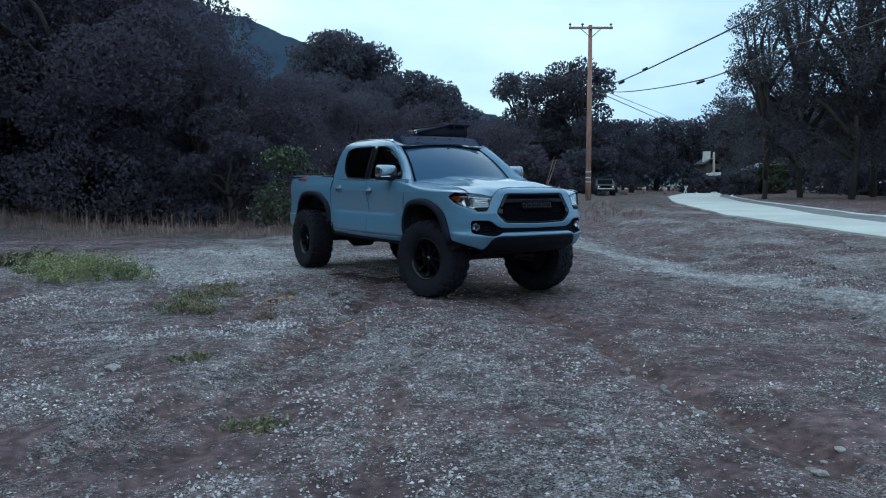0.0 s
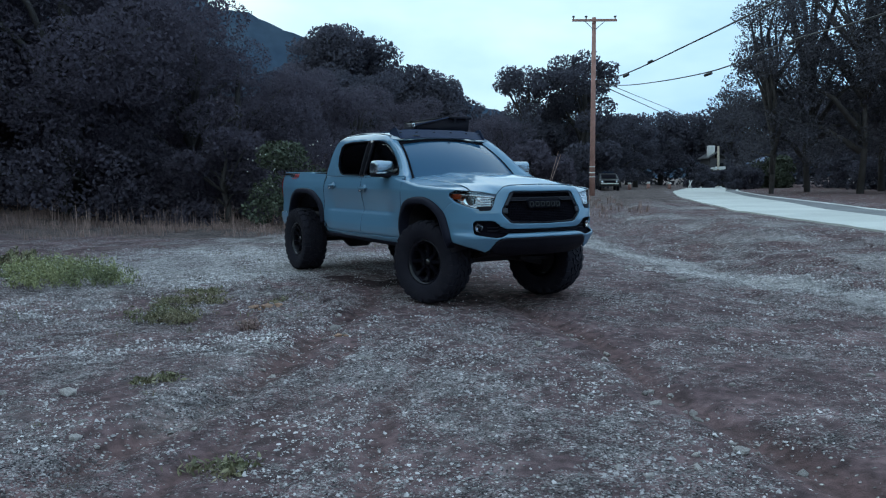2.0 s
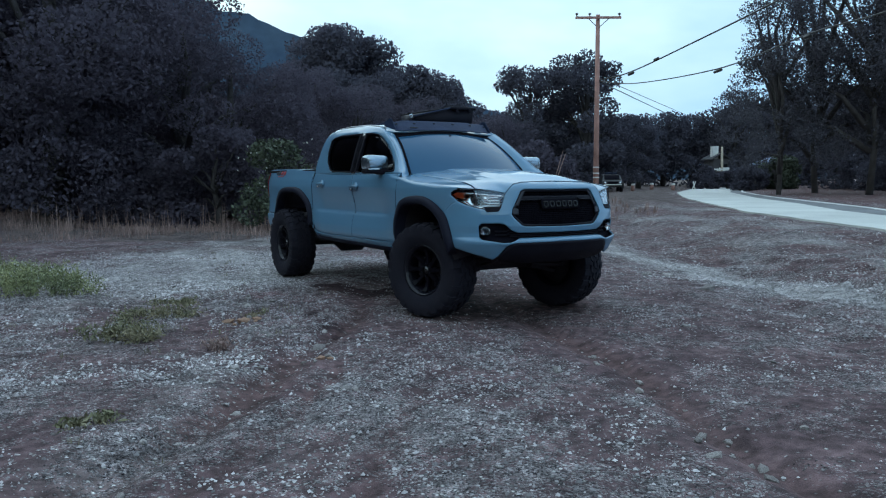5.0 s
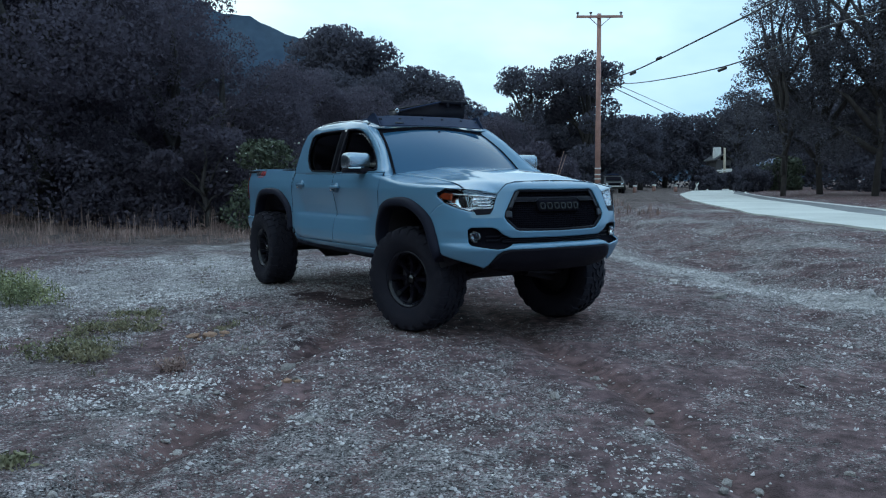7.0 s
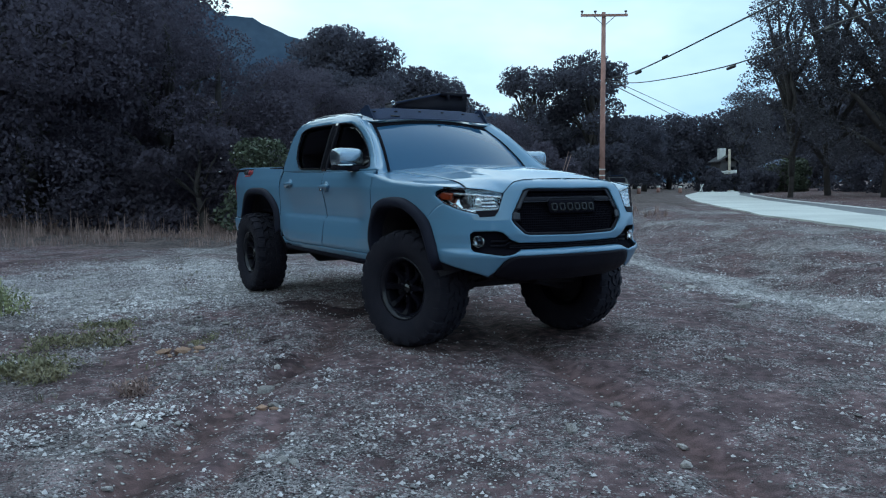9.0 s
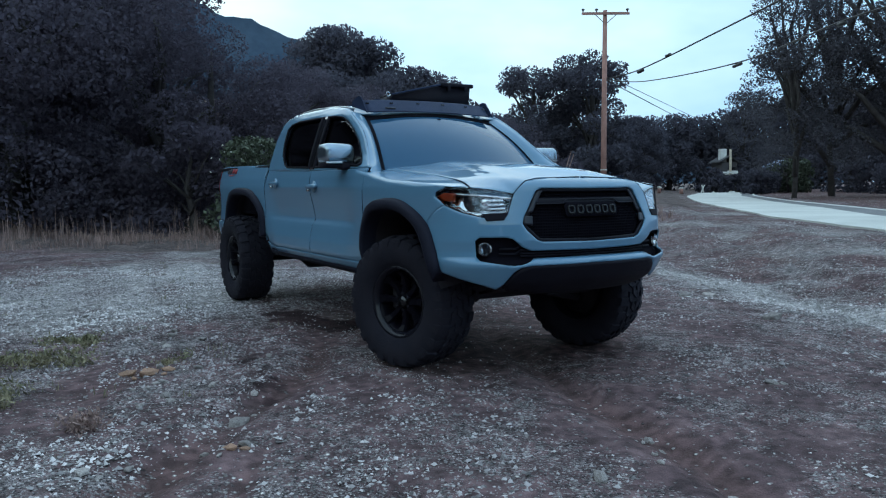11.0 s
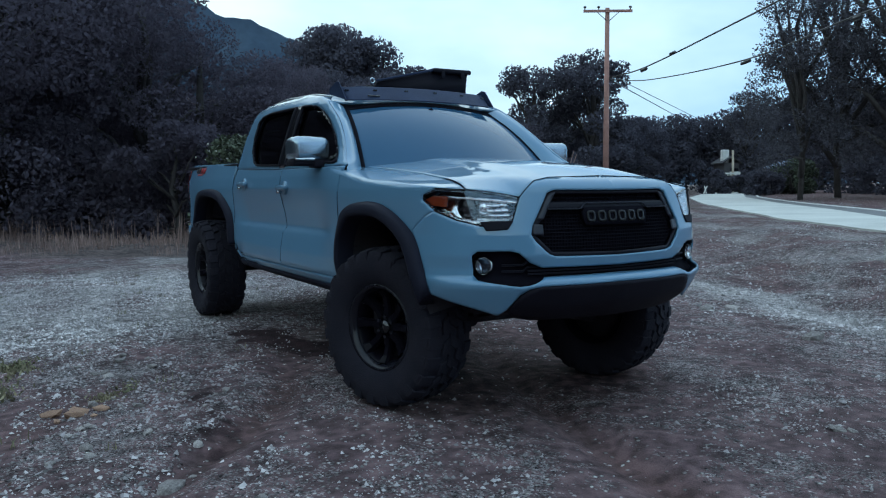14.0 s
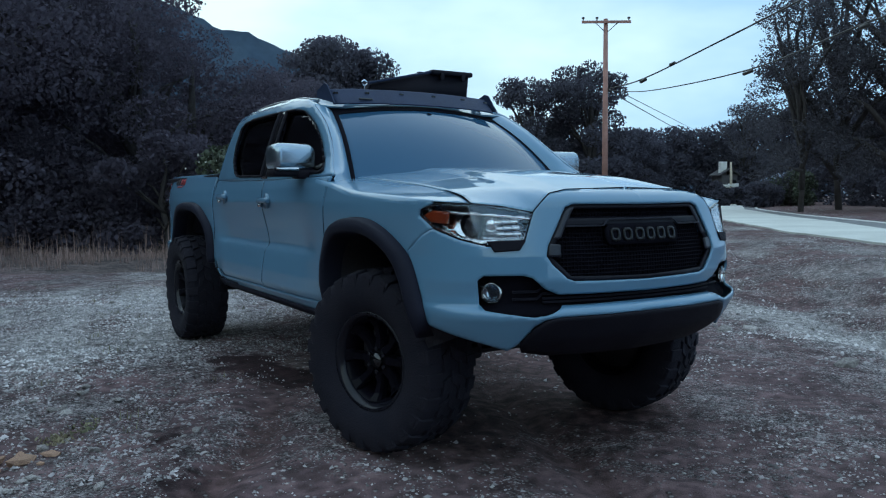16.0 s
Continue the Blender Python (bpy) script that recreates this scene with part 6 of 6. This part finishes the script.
def weed(name, d, s, size, tall, n, material, label, seed, leaf=0.035, flowers=0):
    """A spreading weed: thin stems, many small leaves, and sometimes pale flowers."""
    rng = np.random.default_rng(seed)
    root = new(name)
    v, f = [], []
    pts, tips = [], []
    for _ in range(max(4, n // 60)):
        th, q = rng.uniform(0, 6.283), size * math.sqrt(rng.uniform(0, 1))
        bx, by = q * math.cos(th), q * math.sin(th) * 0.6
        h = tall * rng.uniform(0.45, 1.1) * (1 - 0.45 * (q / size) ** 2)
        tx, ty = bx + rng.normal(0, 0.06), by + rng.normal(0, 0.06)
        tube([(bx, by, -0.02), ((bx + tx) / 2 + 0.01, (by + ty) / 2, h * 0.55), (tx, ty, h)], [0.004, 0.003, 0.0015], 4, v, f)
        tips.append((tx, ty, h))
        m = 60
        t = rng.uniform(0.1, 1, m)
        pts.append(np.stack([bx + (tx - bx) * t + rng.normal(0, 0.045, m), by + (ty - by) * t + rng.normal(0, 0.045, m), np.maximum(0.01, h * t + rng.normal(0, 0.015, m))], 1))
    mesh_ob("stems", v, f, material, root)["kind"] = "stuff"
    leaves("leaves", np.concatenate(pts), leaf, rng, material, root, 3.2, 0.9)
    if flowers:
        tp = np.array(tips)[rng.integers(0, len(tips), flowers)] + rng.normal(0, 0.03, (flowers, 3))
        leaves("flowers", tp, 0.018, rng, M_flower, root, 1.0)["kind"] = "stuff"
    x, y = V(d, s)
    root.matrix_basis = pose(x, y, H(d, s), 0, 0, -31)
    return tagged(root, label, "weed", "weeds on the lot")


weed("weed_clump", 10.1, -4.5, 0.78, 0.36, 4800, M_weed, "bright yellow-green weed clump in the gravel", 51, 0.013, 160)
weed("weed_clump", 10.9, -5.2, 0.7, 0.32, 4500, M_weed, "yellow-green weed clump beside the dry grass", 52, 0.013, 70)
weed("weed_clump", 9.0, -2.75, 0.34, 0.15, 1100, M_weed_dull, "low dull green weed patch in the gravel", 53, 0.012, 24)
weed("weed_clump", 8.05, -2.62, 0.36, 0.18, 1500, M_weed_dull, "dull green low weeds in the gravel", 60, 0.012, 50)
weed("weed_clump", 9.7, -2.85, 0.24, 0.06, 500, M_weed_dull, "low dull green weed patch in the gravel", 54, 0.012)
weed("weed_clump", 9.2, -1.85, 0.26, 0.04, 300, M_weed_dull, "thin flat weed patch beside pale stones", 55, 0.011)
weed("weed_clump", 12.6, -6.6, 0.5, 0.3, 1800, M_weed_dull, "dull green weed clump before the dry grass", 56, 0.026)
weed("weed_clump", 7.6, -1.72, 0.08, 0.1, 300, M_dry, "small dry straw tuft in the gravel", 57, 0.012)
weed("weed_clump", 4.3, -1.09, 0.13, 0.03, 200, M_weed_dull, "thin flat weed patch in the gravel", 58, 0.014)
weed("weed_clump", 5.75, -1.82, 0.15, 0.03, 240, M_weed_dull, "thin flat weed patch in the gravel", 59, 0.014)


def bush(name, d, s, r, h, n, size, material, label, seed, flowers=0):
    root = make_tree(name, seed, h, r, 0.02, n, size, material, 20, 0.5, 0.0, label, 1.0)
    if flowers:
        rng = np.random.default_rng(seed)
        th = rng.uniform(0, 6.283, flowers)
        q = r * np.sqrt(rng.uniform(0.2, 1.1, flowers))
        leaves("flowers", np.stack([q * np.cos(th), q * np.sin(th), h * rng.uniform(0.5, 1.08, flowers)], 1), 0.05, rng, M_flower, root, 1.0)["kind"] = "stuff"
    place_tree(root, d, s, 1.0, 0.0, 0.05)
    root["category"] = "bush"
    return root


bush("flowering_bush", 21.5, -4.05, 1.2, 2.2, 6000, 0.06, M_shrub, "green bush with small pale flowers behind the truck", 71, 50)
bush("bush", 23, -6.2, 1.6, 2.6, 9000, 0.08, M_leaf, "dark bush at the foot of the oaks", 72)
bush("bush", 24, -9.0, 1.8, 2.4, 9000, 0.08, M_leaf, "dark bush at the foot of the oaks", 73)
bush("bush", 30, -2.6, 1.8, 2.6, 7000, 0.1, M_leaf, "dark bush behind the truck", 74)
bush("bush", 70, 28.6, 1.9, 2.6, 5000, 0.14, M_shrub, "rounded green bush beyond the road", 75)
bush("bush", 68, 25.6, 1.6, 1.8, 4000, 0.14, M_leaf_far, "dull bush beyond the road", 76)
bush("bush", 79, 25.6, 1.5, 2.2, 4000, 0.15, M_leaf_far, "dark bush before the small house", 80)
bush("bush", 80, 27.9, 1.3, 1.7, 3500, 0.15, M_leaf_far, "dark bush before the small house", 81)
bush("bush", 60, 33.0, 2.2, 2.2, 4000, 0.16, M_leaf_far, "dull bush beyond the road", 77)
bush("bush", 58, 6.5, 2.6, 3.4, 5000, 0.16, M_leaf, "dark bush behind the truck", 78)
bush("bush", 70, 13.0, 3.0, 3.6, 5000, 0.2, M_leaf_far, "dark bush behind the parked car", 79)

# ---- parked car far down the lot ----
M_car = mat("dark_car_paint", (0.008, 0.009, 0.011), None, 0.5, coat=0.1, fine=0.05)


def parked_car():
    root = new("parked_car")
    prof = [(-0.9, 0.42), (-0.92, 0.75), (-0.8, 0.98), (-0.2, 1.05), (0.45, 1.55), (2.6, 1.62), (3.1, 1.15), (3.3, 0.9), (3.25, 0.42)]
    bm = bmesh.new()
    ring = []
    for x in (-0.86, -0.78, 0.78, 0.86):
        k = 0.93 if abs(x) > 0.8 else 1.0
        ring.append([bm.verts.new((x if z < 1.1 else x * 0.86, y, 0.42 + (z - 0.42) * k)) for y, z in prof])
    for a, b in zip(ring, ring[1:]):
        for i in range(len(prof)):
            j = (i + 1) % len(prof)
            bm.faces.new((a[i], a[j], b[j], b[i]))
    bm.faces.new(ring[0])
    bm.faces.new(ring[-1][::-1])
    part("body", bm, M_car, root, "", False)
    part("windscreen", box_bm((1.25, 0.02, 0.6), (0, 0.12, 1.33), 0.01, Matrix.Rotation(radians(-52), 4, "X")), M_mesh, root)
    part("front_bumper", box_bm((1.5, 0.1, 0.09), (0, -0.97, 0.66), 0.03), M_white, root, "pale front bumper bar")
    part("grille", box_bm((0.9, 0.03, 0.2), (0, -0.93, 0.84), 0.01), M_mesh, root)
    part("roof_load", box_bm((1.0, 1.2, 0.12), (0, 1.4, 1.72), 0.03), M_rack, root, "dark load on the roof")
    for sg in (1, -1):
        part("headlamp", disc_bm((sg * 0.62, -0.93, 0.84), 0.09, 0.05, "Y"), M_chrome, root)
        for y in (-0.1, 2.45):
            part("wheel", disc_bm((sg * 0.78, y, 0.36), 0.36, 0.24, "X", 24), M_rubber, root)
    x, y = V(64, 13.15)
    root.matrix_basis = pose(x, y, H(64, 13.15), 0, 0, -38)
    root.scale = (0.92, 0.92, 0.86)
    return tagged(root, "small dark off-road car parked beside the pole", "car")


parked_car()


# ---- posts and markers ----
def bollard(d, s, h=0.62):
    root = new("bollard")
    v, f = tube([(0, 0, -0.1), (0, 0, h * 0.75)], [0.17, 0.16], 10)
    mesh_ob("post", v, f, M_pole, root, smooth=True)
    v, f = tube([(0, 0, h * 0.75), (0, 0, h * 0.97), (0, 0, h)], [0.175, 0.175, 0.12], 10)
    mesh_ob("cap", v, f, M_white, root, "white painted cap")
    x, y = V(d, s)
    root.matrix_basis = pose(x, y, H(d, s))
    return tagged(root, "short wooden post with a white top", "bollard", "posts along the far edge")


for d, s in ((72, 16.7), (72, 18.4), (72, 20.3)):
    bollard(d, s)


def sign_post():
    root = new("service_post")
    v, f = tube([(0, 0, -0.6), (0, 0, 2.5), (-0.05, 0, 4.75)], [0.15, 0.13, 0.11], 10)
    mesh_ob("post", v, f, mat("pale_wood", (0.5, 0.42, 0.33), (0.4, 0.33, 0.26), 0.85, scale=2), root, smooth=True)
    part("crossarm", box_bm((1.55, 0.1, 0.16), (-0.1, -0.14, 2.35), 0.02), M_white, root, "white cross board")
    part("junction_box", box_bm((0.3, 0.2, 0.42), (0.05, -0.2, 1.95), 0.03), M_ceramic, root, "small dark box")
    x, y = V(87, 29.85)
    root.matrix_basis = pose(x, y, H(87, 29.85) - 0.3, 0, 0, -31.4)
    return tagged(root, "pale wooden post carrying a white cross board", "post")


M_wall = mat("dull_plaster", (0.07, 0.065, 0.07), (0.05, 0.047, 0.052), 0.9, scale=1.2)
M_roof = mat("dark_roof", (0.03, 0.03, 0.036), (0.045, 0.04, 0.045), 0.8, scale=2)
M_roof_blue = mat("blue_roof", (0.1, 0.15, 0.24), (0.08, 0.12, 0.2), 0.6, scale=2)


def gable(wide, deep, z0, rise, over, thick):
    """Two sloping roof slabs that meet at a ridge along y."""
    bm = bmesh.new()
    w, h = wide / 2 + over, deep / 2 + over
    prof = [(-w, z0 - over * 0.4), (0, z0 + rise), (w, z0 - over * 0.4), (w, z0 - over * 0.4 + thick), (0, z0 + rise + thick), (-w, z0 - over * 0.4 + thick)]
    a, b = [bm.verts.new((x, -h, z)) for x, z in prof], [bm.verts.new((x, h, z)) for x, z in prof]
    for k in range(6):
        bm.faces.new((a[k], a[(k + 1) % 6], b[(k + 1) % 6], b[k]))
    for q in (a, b):
        bm.faces.new((q[0], q[1], q[4], q[5]))
        bm.faces.new((q[1], q[2], q[3], q[4]))
    return bm


def far_house(d, s, wide, top, roof_material, label, chimney):
    root = new("house")
    part("wall", box_bm((wide, 3.2, top), (0, 0, top / 2)), M_wall, root, "dull plaster walls", False)
    part("roof", gable(wide, 3.2, top, 0.55, 0.3, 0.12), roof_material, root, "", False)
    part("window", box_bm((0.8, 0.06, 0.7), (0.3, -1.6, top - 0.9), 0.02), M_gloss, root, "dark window", False)
    if chimney:
        part("chimney", box_bm((0.68, 0.7, 2.0), (-0.4, -0.6, top + 0.4), 0.03), M_white, root, "white square chimney", False)
        part("balcony", box_bm((1.1, 0.9, 0.1), (0.1, -2.0, 2.0), 0.02), M_white, root, "white balcony slab", False)
        part("balcony_rail", box_bm((1.1, 0.06, 0.3), (0.1, -2.42, 2.2), 0.02), M_white, root, "white balcony rail", False)
    x, y = V(d, s)
    root.matrix_basis = pose(x, y, H(d, s) - 0.1, 0, 0, -31.4)
    return tagged(root, label, "house", "houses among the far trees")


far_house(90, 30.2, 1.6, 3.3, M_roof, "small house with a white chimney among trees", True)
far_house(82, 33.4, 3.0, 2.5, M_roof_blue, "low shed with a blue-grey roof among trees", False)
sign_post()
for k, (top, lean) in enumerate((((30, 4.23, 2.32), 0.0), ((30.1, 4.33, 2.2), 0.0))):
    a, b = Vector((*V(30, 3.55 - 0.02 * k), H(30, 3.55) - 0.1)), Vector((*V(top[0], top[1]), top[2]))
    v, f = tube([a, a.lerp(b, 0.5), b], [0.018, 0.016, 0.012], 6)
    tagged(mesh_ob("marker_stake", v, f, M_dry), "thin pale stake leaning behind the truck", "stake", "pair of stakes")
for k in range(2):
    a = Vector((*V(74, 22.6 + 0.3 * k), H(74, 22.6) + 0.05))
    v, f = tube([a, a + Vector((0.5 - 0.8 * k, 0, 0.75))], [0.05, 0.05], 6)
    tagged(mesh_ob("broken_rail", v, f, M_white), "short pale rail leaning by the road", "rail", "broken rails")

# ---- loose stones ----
def stone_mesh(seed, n=1):
    r = np.random.default_rng(seed)
    bm = bmesh.new()
    bmesh.ops.create_icosphere(bm, subdivisions=n, radius=1.0)
    for q in bm.verts:
        q.co *= r.uniform(0.72, 1.2)
        q.co.z *= 0.6
    me = bpy.data.meshes.new("rock")
    bm.to_mesh(me)
    bm.free()
    me.materials.append(M_rock)
    return me


kinds = [stone_mesh(90 + k) for k in range(8)]
rng = np.random.default_rng(77)


def rock(d, s, size):
    """A loose stone; the bare, shade-darkened ground before the truck has none."""
    if abs(d - 9.4) < 1.5 and -0.7 < s < 1.7:
        s = s - 2.6
    ob = new("rock", kinds[int(rng.integers(0, 8))])
    x, y = V(d, s)
    ob.matrix_basis = pose(x, y, H(d, s) + 0.15 * size, float(rng.uniform(-20, 20)), float(rng.uniform(-20, 20)), float(rng.uniform(0, 360)))
    ob.scale = (size, size * float(rng.uniform(0.6, 1.0)), size * float(rng.uniform(0.6, 1.0)))
    return tagged(ob, "pale angular stone lying loose on the gravel", "rock", "loose stones on the lot")


for _ in range(55):
    d = rng.uniform(2.0, 10)
    rock(d, float(np.interp(d, [p[0] for p in RUT_R], [p[1] for p in RUT_R])) + rng.normal(0, 0.18), float(rng.uniform(0.018, 0.045)))
for _ in range(40):
    d = rng.uniform(3.0, 9.4)
    rock(d, float(np.interp(d, [p[0] for p in RUT_L], [p[1] for p in RUT_L])) + rng.normal(0, 0.3), float(rng.uniform(0.016, 0.04)))
for _ in range(110):
    rock(float(rng.uniform(3, 15)), float(rng.uniform(-6, 6)), float(rng.uniform(0.016, 0.038)))
for d, s, q in ((7.8, -0.99, 0.07), (7.4, -0.85, 0.05), (6.5, -0.62, 0.04), (6.47, -0.55, 0.035), (6.92, 0.77, 0.045), (6.45, 1.21, 0.04), (12.56, 2.81, 0.09), (12.9, 3.2, 0.08), (10.77, 3.06, 0.11), (4.5, 1.5, 0.05), (8.4, 2.1, 0.05), (5.4, -2.3, 0.06)):
    rock(d, s, q)
M_tan = mat("tan_stone", (0.52, 0.31, 0.2), (0.3, 0.17, 0.13), 0.85, scale=14, bump=0.4, bscale=60, rand=0.2)
tan = kinds[3].copy()
tan.materials.clear()
tan.materials.append(M_tan)
for d, s, q, w in ((8.73, -1.97, 0.1, 1.0), (8.72, -1.82, 0.13, 0.6), (8.8, -1.72, 0.08, 0.5), (8.62, -1.88, 0.05, 0.3), (8.66, -1.7, 0.045, 0.85), (8.84, -1.9, 0.06, 0.2), (7.33, -0.9, 0.08, 0.8), (7.31, -0.83, 0.05, 0.5), (7.38, -0.95, 0.03, 0.15)):
    ob = tagged(new("rock", tan), "flat orange-tan stone lying on the gravel", "rock", "tan stones on the lot")
    ob.matrix_basis = pose(*V(d, s), H(d, s) + 0.1 * q, 14 * w, -10 * w, 360 * w)
    ob.scale = (0.62 * q, 0.36 * q, 0.4 * q)


def gravel(name, count, d0, d1, s0, s1, small, big, seed, dense):
    """Crushed stone as real small stones, one mesh; denser where the lot is paler."""
    r = np.random.default_rng(seed)
    d = d0 + (d1 - d0) * r.uniform(0, 1, count) ** 1.25
    s = r.uniform(s0, s1, count)
    pale_ = np.exp(-(((d - 12.8) / 3.4) ** 2 + ((s + 3.6) / 2.3) ** 2) ** 2) + rut(d, s, PALE_R, 0.6) + 0.5 * np.exp(-((s - 0.1) / 1.1) ** 2)
    bare = np.maximum(rut(d, s, RUT_R, 0.2), rut(d, s, RUT_L, 0.22)) + np.exp(-(((d - 10.5) / 0.5) ** 2 + ((s + 0.8) / 0.7) ** 2)) + 1.1 * np.exp(-(((d - 9.9) / 1.6) ** 2 + ((s - 0.55 - 0.1 * (d - 9.4)) / 1.1) ** 2) ** 2) + 0.8 * channels(d, s)
    keep = r.uniform(0, 1, count) < np.clip(dense + 0.2 * smooth01(0.8, -0.6, s) + 0.75 * pale_ - 0.6 * bare + 0.4 * wave(d, s, 0.4, 61) + 0.35 * wave(d, s, 1.3, 62), 0.015, 1)
    d, s = d[keep], s[keep]
    n = len(d)
    x = ORG[0] + FWD[0] * d + RGT[0] * s
    y = ORG[1] + FWD[1] * d + RGT[1] * s
    z = height(d, s)
    q = small * (big / small) ** (r.uniform(0, 1, n) ** 2.7)
    base = np.array([(1, 0, -0.1), (0, 1, -0.1), (-1, 0, -0.1), (0, -1, -0.1), (0.15, 0.1, 0.7)], float)
    tri = np.array([(0, 1, 4), (1, 2, 4), (2, 3, 4), (3, 0, 4)])
    th = r.uniform(0, 6.283, n)
    shape = base[None] * r.uniform(0.6, 1.35, (n, 5, 1)) + r.normal(0, 0.16, (n, 5, 3))
    cx, sx = np.cos(th)[:, None], np.sin(th)[:, None]
    vx = shape[:, :, 0] * cx - shape[:, :, 1] * sx
    vy = shape[:, :, 0] * sx + shape[:, :, 1] * cx
    co = np.stack([x[:, None] + vx * q[:, None], y[:, None] + vy * q[:, None], (z + 0.15 * q)[:, None] + shape[:, :, 2] * q[:, None]], -1).reshape(-1, 3)
    fi = (tri[None] + 5 * np.arange(n)[:, None, None]).reshape(-1)
    me = bpy.data.meshes.new(name)
    me.vertices.add(len(co))
    me.vertices.foreach_set("co", co.ravel())
    me.loops.add(len(fi))
    me.loops.foreach_set("vertex_index", fi)
    me.polygons.add(len(fi) // 3)
    me.polygons.foreach_set("loop_start", np.arange(0, len(fi), 3))
    me.update(calc_edges=True)
    me.materials.append(M_stone)
    return tagged(new(name, me), "loose crushed grey gravel over the lot", "gravel", kind="stuff")


gravel("gravel", 290000, 2.4, 14.5, -6.2, 6.2, 0.0035, 0.0155, 5, 0.12)
gravel("bank_gravel", 45000, 8.0, 26.0, 2.8, 10.0, 0.006, 0.026, 6, 0.3)
gravel("coarse_gravel", 50000, 6.5, 15.0, -6.5, -0.6, 0.005, 0.02, 7, 0.05)
